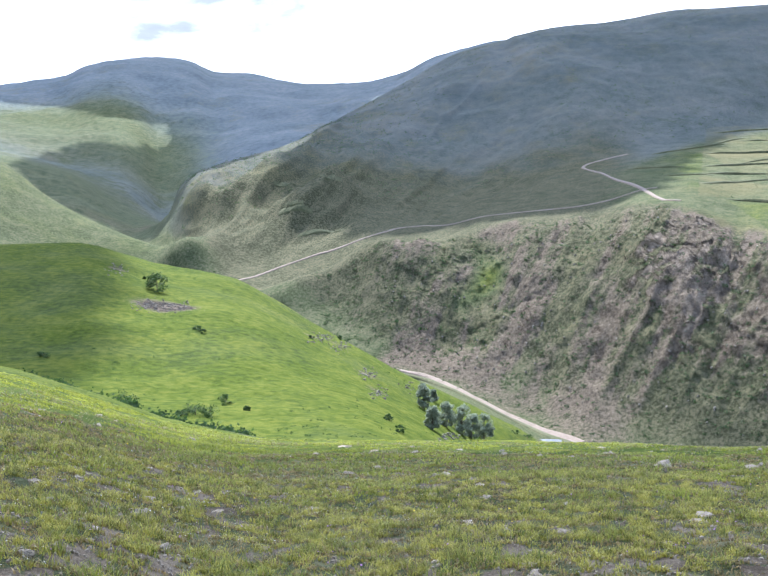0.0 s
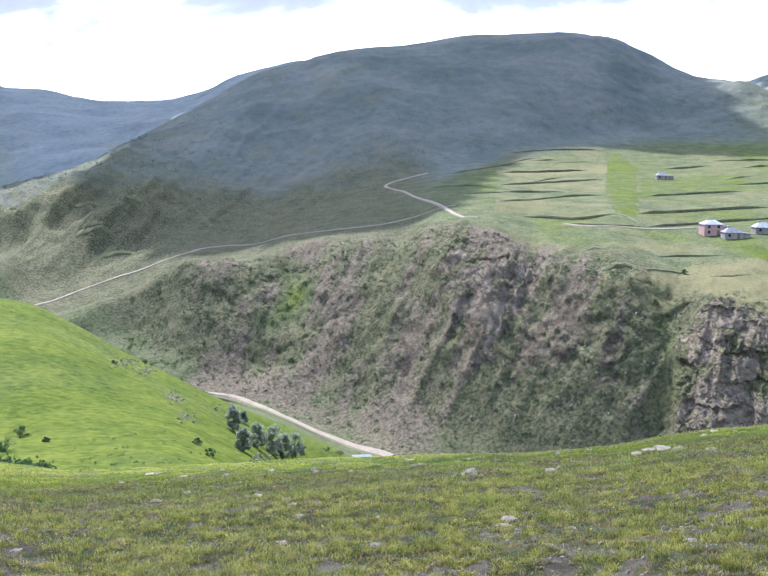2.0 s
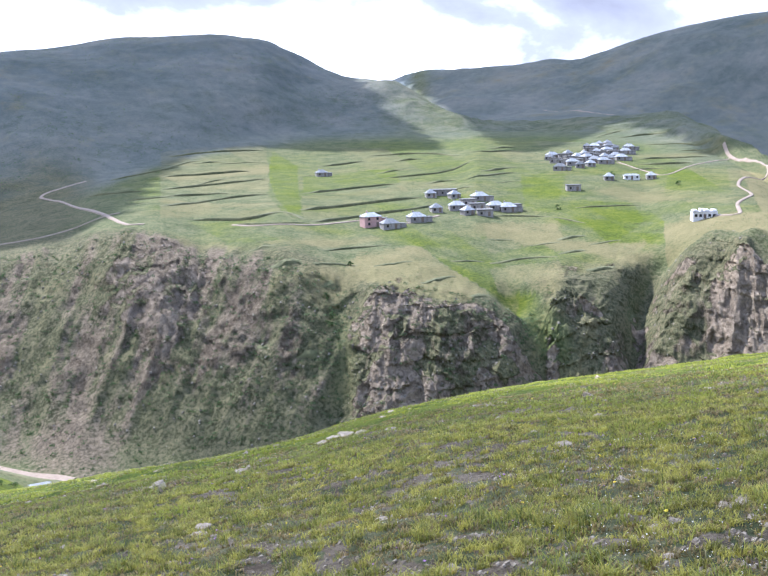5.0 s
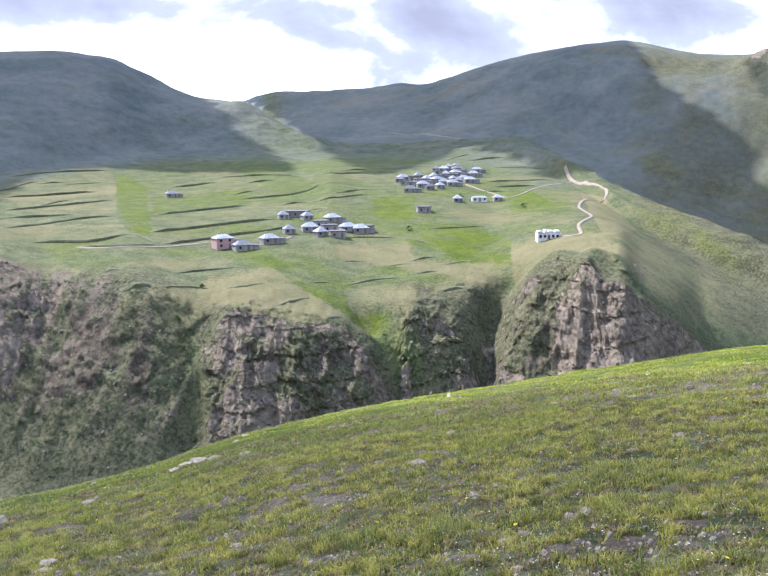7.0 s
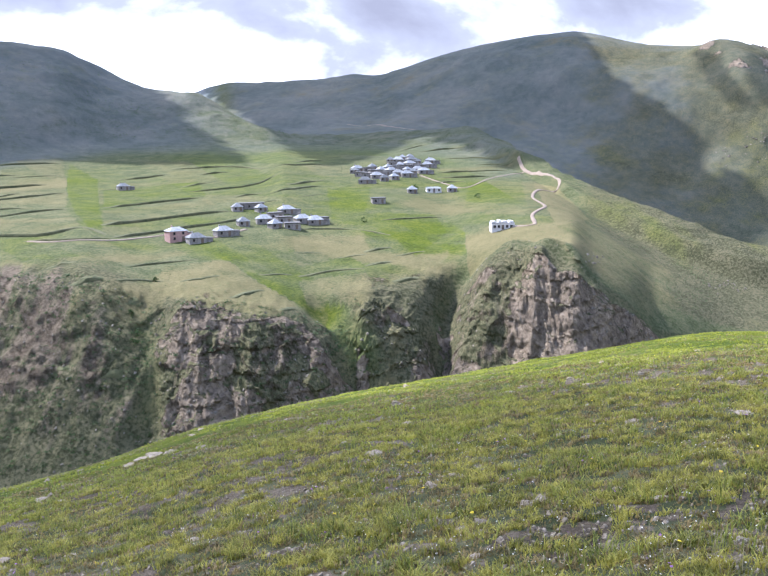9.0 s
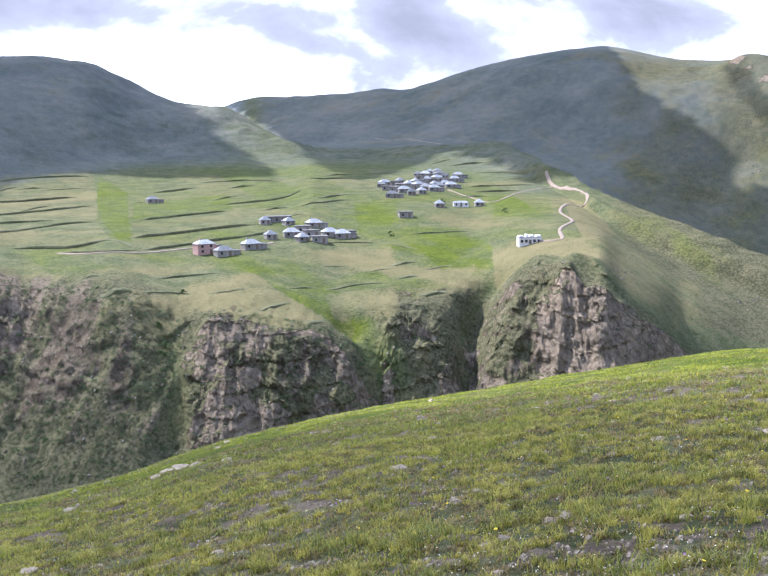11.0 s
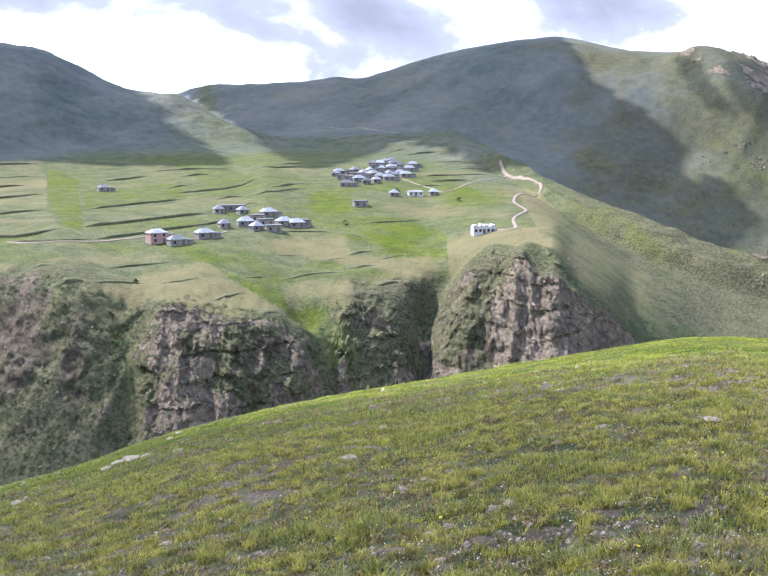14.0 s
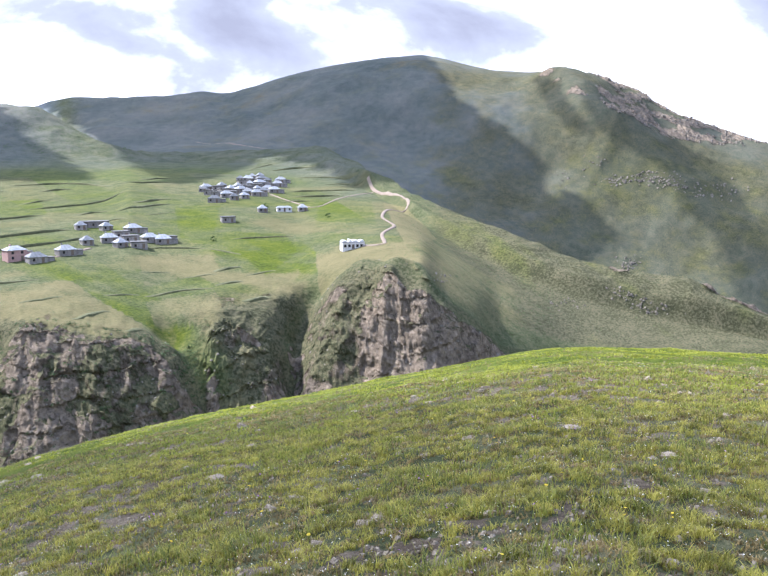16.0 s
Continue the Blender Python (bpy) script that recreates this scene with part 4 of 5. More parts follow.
ribbon("embankment", [p - Vector((p.x, p.y, 0)).normalized() * 5 for p in trace(ROAD_VALLEY, 3.0, 250.0)], 3.6, BANK, "dark stony embankment below the valley road", 0.5, 0.3, "embankment", 1.0)
ribbon("road", trace([(39.5, 0.99), (41.7, 0.84), (43.4, 0.62)], 6.0, 1000.0), 2.4, GRAVEL, "faint dirt track across the bare mountain")


def bank(points, tall=1.2, wide=2.6):
    verts, faces, k = [], [], 5
    for i, p in enumerate(points):
        d = points[min(i + 1, len(points) - 1)] - points[max(i - 1, 0)]
        side = Vector((d.y, -d.x, 0)).normalized()
        if side.dot(Vector((p.x, p.y, 0))) < 0:
            side.negate()
        ends = min(1, i / 3, (len(points) - 1 - i) / 3)
        tall_here = tall * ends * (0.85 + 0.6 * noise.noise(p * 0.07))
        for c, up in ((-0.3, -0.5), (-0.2, 0.5), (-0.08, 1.0), (0.3, 0.85), (1.2, -0.4)):
            q = p + side * c * wide
            verts.append((q.x, q.y, ground_z(q.x, q.y) + (up * tall_here if up > 0 else up)))
    for i in range(len(points) - 1):
        for c in range(k - 1):
            faces.append((i * k + c, i * k + c + 1, (i + 1) * k + c + 1, (i + 1) * k + c))
    ob = new("terrace_bank", mesh_of("terrace_bank", verts, faces, BANK))
    return tagged(ob, "low overgrown earth bank edging a terraced field", "field bank", "field banks", "structure")


for lines, tall, wide in ((BANKS_FIELD, 1.15, 3.6), (BANKS_HIGH, 1.0, 3.4), (BANKS_FINE, 0.6, 2.2), (BANKS_STEEP, 1.2, 3.4), (BANKS_LOW, 0.9, 2.6)):
    for line in lines:
        bank(contour(line), tall, wide)

# ---------------------------------------------------------------- clouds
TOWARD_SUN = aim(SUN_BEARING, SUN_HEIGHT)


def vapour(clear):
    m, n = material("cloud_vapour")
    at = n.add("ShaderNodeTexCoord").outputs["Object"]
    white = n.ramp(n.noise(at, 0.01, 4), [(0.3, (0.80, 0.82, 0.86)), (0.7, (0.93, 0.93, 0.93))])
    a = n.add("ShaderNodeBsdfDiffuse", {"Color": white}).outputs[0]
    b = n.add("ShaderNodeBsdfTranslucent", {"Color": white}).outputs[0]
    full = n.add("ShaderNodeMixShader", {0: 0.55, 1: a, 2: b}).outputs[0]
    n.add("ShaderNodeOutputMaterial", {"Surface": n.add("ShaderNodeMixShader", {0: clear, 1: full, 2: n.add("ShaderNodeBsdfTransparent").outputs[0]}).outputs[0]})
    return m


VAPOUR, SOFT, VEIL, THIN = vapour(0.38), vapour(0.42), vapour(0.55), vapour(0.60)


def cloud(outline, base, beyond, label, mat, deep=60.0, cell=14.0):
    """A cumulus with a flat foot and billowing top; outline: sights of the ground that it shades, or bearing, None and distance."""
    ring_pts = []
    for p, q in zip(outline, outline[1:] + outline[:1]):
        both = p[1] is not None and q[1] is not None
        n = max(1, int(math.hypot(q[0] - p[0], q[1] - p[1]) / 0.4)) if both else 1
        for i in range(n):
            if p[1] is None:
                z = height(p[0], p[2]) if -24 < p[0] < 74 else -5.0
                at = Vector((p[2] * math.sin(radians(p[0])), p[2] * math.cos(radians(p[0])), z))
            else:
                u = i / n
                b, a = (p[0] + (q[0] - p[0]) * u, p[1] + (q[1] - p[1]) * u) if both else p[:2]
                at = survey(b, a, beyond)
            at = at + TOWARD_SUN * ((base - at.z) / TOWARD_SUN.z)
            ring_pts.append((at.x, at.y))
    pts = np.array(ring_pts)
    lo, hi = pts.min(0) - 2 * cell, pts.max(0) + 2 * cell
    x, y = np.meshgrid(np.arange(lo[0], hi[0], cell), np.arange(lo[1], hi[1], cell), indexing="ij")
    d, odd = np.full(x.shape, 1e9), np.zeros(x.shape, bool)
    for (x0, y0), (x1, y1) in zip(pts, np.roll(pts, -1, 0)):
        u = np.clip(((x - x0) * (x1 - x0) + (y - y0) * (y1 - y0)) / ((x1 - x0) ** 2 + (y1 - y0) ** 2 + 1e-9), 0, 1)
        d = np.minimum(d, np.hypot(x - x0 - u * (x1 - x0), y - y0 - u * (y1 - y0)))
        odd ^= ((y0 > y) != (y1 > y)) & (x < (x1 - x0) * (y - y0) / (y1 - y0 + 1e-9) + x0)
    d = np.where(odd, d, -d) + 0.5 * cell * fbm(x / (5 * cell), y / (5 * cell), x * 0, 3, seed=101)
    puff = np.sqrt(np.clip(d / (4 * cell), 0, 1)) * deep * (1 + 0.5 * fbm(x / (6 * cell), y / (6 * cell), x * 0, 4, seed=102))
    nx, ny = x.shape
    verts = np.concatenate([np.stack([x, y, base + puff], -1).reshape(-1, 3), np.stack([x, y, base - 0.12 * puff - 0.5], -1).reshape(-1, 3)])
    i, j = np.where((d[:-1, :-1] > 0) | (d[1:, :-1] > 0) | (d[1:, 1:] > 0) | (d[:-1, 1:] > 0))
    k = i * ny + j
    top = np.stack([k, k + ny, k + ny + 1, k + 1], -1)
    ob = new("cloud", quads(verts, np.concatenate([top, top[:, ::-1] + nx * ny]), mat, "cloud", True))
    return tagged(ob, label, "cloud", "clouds")


OVER_MASSIF = [(-2.34, -0.09), (-5.16, -2.16), (-4.63, -4.11), (-2.67, -5.24), (-0.68, -6.94), (2.16, -6.65), (4.71, -6.07), (7.8, -5.76), (10.83, -5.43), (12.99, -5.06), (14.32, -4.76), (14.19, -4.43), (16.05, -3.06), (17.48, -2.05), (18.62, -0.87), (20.59, -0.36), (23.67, -0.45), (25.07, -0.88), (26.18, -0.78), (31.66, -1.03), (33, -0.82), (31.09, 0.69), (29.44, 2.2), (28.89, 2.75), (29.5, None, 1400), (20, None, 1450), (8, None, 1400), (0, None, 1250), (-4, None, 1000)]
OVER_RIDGE = [(29.5, None, 2400), (34, None, 2000), (40, None, 1720), (52, None, 1680), (52.22, 5.64), (52.9, 4.76), (53.84, 3.37), (56.02, 2.04), (58.45, 0.49), (59.79, 0.02), (58.04, -1.41), (59.58, -1.5), (59.04, -2.31), (61.13, -2.63), (61.99, -3.46), (62.26, -4.5), (61.41, -5.37), (59.53, -5.85), (55.96, -4.42), (52.63, -3.09), (51.55, -2.86), (48.55, -1.32), (46.07, -0.23), (43.57, 0.56), (41.61, -0.32), (39.64, -0.99), (38.51, -1.22), (37.39, -0.73), (34.91, 0.98), (33.54, 1.96), (32.32, 2.63)]
OVER_FAR = [(-24, None, 2800), (-5, None, 2850), (2, None, 2800), (8, None, 2550), (9, None, 2100), (4, None, 1800), (-0.67, 1.01), (-2.35, -0.23), (-5.15, -1.6), (-8.5, -2.69), (-11.55, -4.04), (-12.42, -5.68), (-13.02, -7.04), (-16.17, -5.85), (-18.43, -4.45), (-20.34, -2.69), (-18.56, -2.32), (-15.96, -1.55), (-13.89, -2.1), (-12.14, -1.85), (-11.69, -0.49), (-14.85, -0.09), (-17.91, 0.44), (-20.75, 0.68)]
# outlines for two added clouds, drawn round slopes that turn from the sun
OVER_SHOULDER = [(62.15, 4.04), (64.97, 3.56), (67.98, 1.62), (68.06, -2.16), (67.04, -1.09), (66.02, 0.12), (63.99, 0.59), (62.68, 1.69), (61.63, 3.06)]
OVER_STREAK = [(58.59, 4.52), (59.79, 4.15), (60.37, 3.12), (61.96, 1.45), (61.12, 1.43), (59.53, 2.75)]
OVER_MEADOW = [(-22.06, -17.62), (-11.22, -18.58), (-5.45, -19.66), (-1.01, -20.02), (6.38, -19.36), (21.87, -17.9), (23.35, -17.31), (31.98, -16.62), (36.18, -16.33), (42.03, -15.92), (47.8, -15.46), (53, None, 12), (75, None, 6), (130, None, 40), (180, None, 100), (260, None, 90), (300, None, 70)]
cloud(OVER_MASSIF, 700.0, 250.0, "broad white cumulus drifting over the big mountain", VAPOUR)
cloud(OVER_RIDGE, 700.0, 700.0, "white cumulus drifting over the bare mountain", VAPOUR)
cloud(OVER_FAR, 800.0, 700.0, "white cumulus drifting over the far ridge", SOFT)
# two unseen clouds added in place of the steep rocks' own shade
cloud(OVER_SHOULDER, 700.0, 700.0, "ragged cumulus drifting over the mountain shoulder", VEIL)
cloud(OVER_STREAK, 700.0, 700.0, "narrow strip of cloud drifting over the mountain shoulder", VEIL, 20.0, 8.0)
cloud(OVER_MEADOW, 500.0, 3.0, "thin fair-weather cloud drifting over the meadow", THIN, 12.0, 4.0)
cloud([(-26.0, None, 215), (-19.0, None, 250), (-15.5, None, 215), (-17.0, None, 150), (-20.0, None, 105), (-30.0, None, 110)], 600.0, 100.0, "small cloud drifting over the green hill", SOFT, 20.0, 6.0)

# ---------------------------------------------------------------- things


def part(name, bm, mat, parent, label=""):
    """Links a bmesh as one mesh object under a thing or a part."""
    me = bpy.data.meshes.new(name)
    bm.to_mesh(me), bm.free()
    me.materials.append(mat)
    ob = new(name, me)
    ob.parent = parent
    return tagged(ob, label)


def block(x0, y0, z0, x1, y1, z1, bevel=0.0):
    bm = bmesh.new()
    bmesh.ops.create_cube(bm, size=1.0)
    for v in bm.verts:
        v.co = Vector((x0 if v.co.x < 0 else x1, y0 if v.co.y < 0 else y1, z0 if v.co.z < 0 else z1))
    if bevel:
        bmesh.ops.bevel(bm, geom=bm.edges[:], offset=bevel, segments=1, affect="EDGES")
    return bm


def walls(w, d, h, thick=0.5, foot=2.5):
    """Four house walls round an open inside, with a footing into the slope."""
    bm = bmesh.new()
    for x0, y0, x1, y1 in ((-w / 2, -d / 2, w / 2, -d / 2 + thick), (-w / 2, d / 2 - thick, w / 2, d / 2), (-w / 2, -d / 2 + thick, -w / 2 + thick, d / 2 - thick), (w / 2 - thick, -d / 2 + thick, w / 2, d / 2 - thick)):
        made = bmesh.ops.create_cube(bm, size=1.0)["verts"]
        for v in made:
            v.co = Vector((x0 if v.co.x < 0 else x1, y0 if v.co.y < 0 else y1, -foot if v.co.z < 0 else h))
    return bm


def hip(w, d, z, rise, over=0.3, ridge=0.35, thick=0.14):
    """A hipped roof with eaves and thickness; ridge: length of the ridge as a share of the width."""
    bm = bmesh.new()
    a, b, c = w / 2 + over, d / 2 + over, w * ridge / 2
    top = [bm.verts.new(p) for p in ((-a, -b, z), (a, -b, z), (a, b, z), (-a, b, z), (-c, 0, z + rise), (c, 0, z + rise))]
    low = [bm.verts.new((p.co.x, p.co.y, z - thick)) for p in top[:4]]
    for f in ((0, 1, 5, 4), (1, 2, 5), (2, 3, 4, 5), (3, 0, 4)):
        bm.faces.new([top[i] for i in f])
    for i in range(4):
        j = (i + 1) % 4
        bm.faces.new((top[i], low[i], low[j], top[j]))
    bm.faces.new(low[::-1])
    return bm


def opening(parent, name, x, y, z, w, h, mat=None):
    """A window or door in the front wall: a frame proud of the wall, with its pane or leaf set back in it."""
    bm = bmesh.new()
    t = 0.12
    for x0, z0, x1, z1 in ((x - w / 2 - t, z - t, x + w / 2 + t, z), (x - w / 2 - t, z + h, x + w / 2 + t, z + h + t), (x - w / 2 - t, z, x - w / 2, z + h), (x + w / 2, z, x + w / 2 + t, z + h)):
        made = bmesh.ops.create_cube(bm, size=1.0)["verts"]
        for v in made:
            v.co = Vector((x0 if v.co.x < 0 else x1, y - 0.06 if v.co.y < 0 else y + 0.1, z0 if v.co.z < 0 else z1))
    fr = part(name, bm, WOOD, parent)
    part("pane" if mat is None else "leaf", block(x - w / 2, y - 0.02, z, x + w / 2, y + 0.06, z + h), mat or PANE, fr)


def house(w, d, h, roof, wall_mat, roof_mat, label, rise=1.6, ridge=0.35, storeys=1, annex=0.0):
    root = new("house")
    tagged(root, label, "house", "village houses")
    part("wall", walls(w, d, h), wall_mat, root)
    if roof == "hip":
        part("roof", hip(w, d, h, rise, ridge=ridge), roof_mat, root, "weathered sheet roof")
    else:
        bm = block(-w / 2 - 0.35, -d / 2 - 0.35, h, w / 2 + 0.35, d / 2 + 0.35, h + 0.45, 0.12)
        part("roof", bm, roof_mat, root, "flat earthen roof")
    if annex:
        part("annex", walls(annex, d * 0.7, h * 0.72, foot=2.5), wall_mat, root, "low stone annex").location = (w / 2 + annex / 2 - 0.1, d * 0.1, 0)
        part("annex_roof", block(w / 2 + 0.25, -d * 0.28, h * 0.72, w / 2 + annex + 0.1, d * 0.48, h * 0.72 + 0.35, 0.1), SOD, root, "flat earthen annex roof")
        part("chimney", block(-w * 0.2 - 0.3, 0.2, h + 0.3, -w * 0.2 + 0.3, 0.8, h + rise + 0.7, 0.05), wall_mat, root)
    n = max(2, int(w / 3))
    for s in range(storeys):
        for i in range(n):
            x = -w / 2 + w * (i + 0.5) / n
            if s == 0 and i == n // 2:
                opening(root, "door", x, -d / 2, 0.05, 1.0, 2.0, WOOD)
            else:
                opening(root, "window", x, -d / 2, 0.85 + s * 2.2, 0.9, 1.05)
    return root


def facing(place, turn, sink=0.0):
    """A pose on the ground with its front towards the lookout, turned by some degrees."""
    return pose(place.x, place.y, place.z - sink, 0, 0, -math.degrees(math.atan2(place.x, place.y)) + turn)


def settle(proto, bearing, angle, turn, beyond=300.0, size=0.94):
    p = survey(bearing, angle, beyond)
    lo = min(ground_z(p.x + dx, p.y + dy) for dx in (-4, 4) for dy in (-3, 3))
    p.z = 0.5 * p.z + 0.5 * lo + 0.2
    return copy_thing(proto, facing(p, turn) @ Matrix.Diagonal((size, size, size, 1)))


HIP = house(7.6, 6.2, 2.5, "hip", FIELDSTONE, TIN, "grey stone house with a pale hipped roof and an annex", 2.0, annex=3.6)
SMALL = house(5.4, 5.0, 2.3, "hip", FIELDSTONE, TIN, "small stone house with a pale pointed roof", 2.1, 0.1)
LONG = house(13.0, 6.5, 2.8, "flat", FIELDSTONE, SOD, "long dark stone house with a flat earthen roof")
DARK = house(7.4, 6.0, 2.8, "flat", FIELDSTONE, SOD, "dark stone house with a flat earthen roof")
PINK = house(8.2, 6.5, 4.6, "hip", ROSE, TIN, "two-storey house with rose plaster and a pale roof", 1.7, 0.4, 2, annex=3.0)
SHED = house(9.0, 4.5, 2.4, "hip", LIME, TIN, "low white plastered shed with a pale sheet roof", 1.0, 0.7)
LOWER_VILLAGE = ((HIP, 26.8, -2.40, 14), (PINK, 29.55, -5.35, 22), (HIP, 30.65, -5.50, 18), (HIP, 32.2, -5.15, 20), (SMALL, 33.05, -3.78, 12), (LONG, 33.85, -3.66, 10), (SMALL, 34.4, -3.85, 25),
                 (SMALL, 33.35, -4.62, 16), (HIP, 34.55, -4.52, 8), (HIP, 35.85, -3.98, 20), (SMALL, 35.15, -4.80, 30), (DARK, 35.7, -4.50, 12), (DARK, 36.15, -4.85, 6), (HIP, 36.75, -4.55, 18), (HIP, 37.45, -4.66, 14), (DARK, 37.75, -4.6, 20), (DARK, 35.2, -4.25, 15))
UPPER_VILLAGE = ((39.83, -1.80), (39.98, -1.70), (40.61, -1.72), (40.40, -2.39), (41.34, -1.78), (41.34, -2.03), (41.53, -2.27), (42.33, -1.23), (42.67, -1.33), (43.12, -1.24), (43.45, -1.35), (42.86, -1.62), (42.86, -1.82), (42.80, -2.06), (43.60, -1.64), (44.19, -1.32), (41.74, -1.65), (42.04, -1.41), (43.20, -1.92), (42.32, -2.00), (40.95, -1.87), (43.79, -1.89), (42.42, -1.52),
                 (40.20, -1.97), (40.85, -1.60), (41.10, -2.12), (41.60, -1.92), (41.92, -1.84), (42.10, -2.20), (42.56, -1.76), (42.58, -1.10), (42.98, -1.46), (43.34, -1.58), (43.46, -1.80), (41.90, -1.22), (42.18, -1.68), (43.02, -1.06), (44.00, -1.55), (40.62, -2.05))
for kind, b, a, turn in LOWER_VILLAGE:
    settle(kind, b, a, turn)
for i, (b, a) in enumerate(UPPER_VILLAGE):
    settle((SMALL, HIP, DARK, HIP, SMALL, DARK)[i % 6], b, a, (i * 37) % 50 - 15, 500)
settle(SHED, 9.75, -18.72, 8, 250)
for b, a, kind in ((43.12, -2.99, SMALL), (44.35, -2.97, SHED), (45.41, -2.96, SMALL), (41.15, -3.53, DARK)):
    settle(kind, b, a, 10, 400)
for proto in (HIP, SMALL, LONG, DARK, PINK, SHED):
    for o in (proto, *proto.children_recursive):
        bpy.data.objects.remove(o)


def farmhouse():
    """The pale two-storey house beside the winding road, with a broken roofline."""
    root = new("farmhouse")
    tagged(root, "pale plastered house with a jagged parapet beside the dirt road", "house")
    part("wall", walls(11.6, 7.0, 3.1), LIME, root)
    part("roof", block(-6.0, -3.7, 3.1, 6.0, 3.7, 3.4, 0.08), TIN, root, "flat pale roof")
    for x, w, h in ((-4.6, 2.0, 0.8), (-1.6, 1.2, 1.3), (0.9, 2.2, 0.9), (4.4, 2.0, 0.9)):
        part("parapet", block(x - w / 2, -2.9, 3.4, x + w / 2, 2.2, 3.4 + h, 0.1), LIME, root)
    part("porch", block(4.6, -5.2, -1.5, 7.0, -3.5, 2.0, 0.06), FIELDSTONE, root, "dark stone porch")
    for i, x in enumerate((-4.4, -2.2, 2.0, 4.2)):
        opening(root, "window", x, -3.5, 0.9, 1.1, 1.2)
    opening(root, "door", -0.2, -3.5, 0.05, 1.1, 2.0, WOOD)
    p = survey(48.25, -5.12, 300)
    root.matrix_world = facing(p, 12) @ Matrix.Diagonal((0.82, 0.82, 0.82, 1))


farmhouse()

# ---------------------------------------------------------------- trees and scrub


def leaves(bm, centre, spread, count, size, rnd):
    for _ in range(count):
        d = Vector((rnd.gauss(0, 1), rnd.gauss(0, 1), rnd.gauss(0, 0.8))).normalized() * (rnd.random() ** 0.45)
        p = centre + Vector((d.x * spread, d.y * spread, d.z * spread * 0.8))
        n = Vector((rnd.gauss(0, 1), rnd.gauss(0, 1), rnd.gauss(0, 1) + 0.5)).normalized()
        u = n.orthogonal().normalized()
        v = n.cross(u)
        s = size * rnd.uniform(0.6, 1.3)
        bm.faces.new([bm.verts.new(p + u * a * s + v * b * s * 0.55) for a, b in ((-1, 0), (0, -0.7), (1, 0), (0, 0.7))])


def limb(bm, a, b, r0, r1, sides=6):
    axis = (b - a).normalized()
    u = axis.orthogonal().normalized()
    v = axis.cross(u)
    lows, highs = [], []
    for i in range(sides):
        t = 2 * math.pi * i / sides
        o = u * math.cos(t) + v * math.sin(t)
        lows.append(bm.verts.new(a + o * r0)), highs.append(bm.verts.new(b + o * r1))
    for i in range(sides):
        j = (i + 1) % sides
        bm.faces.new((lows[i], lows[j], highs[j], highs[i]))


def tree(tall, wide, seed, leaf_mat, label, name="tree", clumps=30, per=70, leaf=0.17, group=""):
    rnd = random.Random(seed)
    root = new(name)
    tagged(root, label, "tree" if name == "tree" else "bush", group)
    wood, crown = bmesh.new(), bmesh.new()
    top = Vector((rnd.uniform(-.1, .1) * tall, rnd.uniform(-.1, .1) * tall, tall * 0.62))
    mid = top * 0.45
    limb(wood, Vector((0, 0, -0.5)), mid, tall * 0.028, tall * 0.02)
    limb(wood, mid, top, tall * 0.026, tall * 0.01)
    for i in range(clumps):
        a, h = rnd.uniform(0, 2 * math.pi), rnd.uniform(0.08, 0.95)
        out = wide * 0.5 * math.sin(math.pi * min(1, 0.18 + h * 0.78)) * rnd.uniform(0.45, 1.0)
        c = Vector((math.cos(a) * out, math.sin(a) * out, h * tall))
        if i % 3 == 0:
            limb(wood, mid.lerp(top, rnd.uniform(0, 0.9)), c, tall * 0.008, tall * 0.004, 5)
        leaves(crown, c, wide * rnd.uniform(0.13, 0.23), per, leaf, rnd)
    part("trunk", wood, BARK, root)
    part("crown", crown, leaf_mat, root)
    return root


def plant(root, bearing, angle, turn=0, beyond=95.0):
    p = survey(bearing, angle, beyond)
    root.matrix_world = facing(p, turn, 0.1)


for i, (b, a, tall, wide) in enumerate(((2.35, -16.95, 4.6, 3.2), (2.95, -18.12, 4.0, 2.6), (3.75, -17.95, 4.6, 3.6), (4.75, -18.35, 5.6, 4.0), (5.3, -18.62, 5.2, 3.4), (6.05, -18.68, 5.8, 3.8), (2.3, -16.1, 2.4, 1.8), (2.95, -16.5, 2.6, 2.0))):
    plant(tree(tall * 0.82, wide * 0.8, 300 + i, WILLOW, "bushy grey-green willow tree on the grassy slope", group="willows above the road", clumps=44), b, a)
plant(tree(3.4, 4.0, 320, SCRUB, "lone dark green tree high on the grassy hill", clumps=24), -13.1, -9.95)
for i, (b, a, tall, wide) in enumerate(((-15.1, -16.15, 1.3, 2.4), (-9.4, -16.5, 1.3, 1.6), (-9.85, -8.95, .9, .9), (-10.9, -12.2, .8, 1.4), (-10.6, -12.4, .7, 1.0), (-4.3, -12.9, .8, .9), (0.2, -17.6, .9, 1.2), (0.9, -18.3, .8, 1.3), (-13.8, -9.2, .6, .7),
                                        (-2.6, -13.0, 1.1, 1.0), (-19.5, -13.2, .8, 1.8), (-11.2, -17.35, 1.2, 2.8), (-10.4, -17.6, 1.1, 2.2), (-11.9, -17.1, .9, 1.6), (-8.2, -16.9, .6, .8), (7.9, -18.2, .9, 1.5), (8.6, -18.45, 1.3, 2.2))):
    plant(tree(tall, wide, 340 + i, SCRUB, "low dark green bush in the hillside grass", "bush", 12, 36, 0.11, "hillside bushes"), b, a)
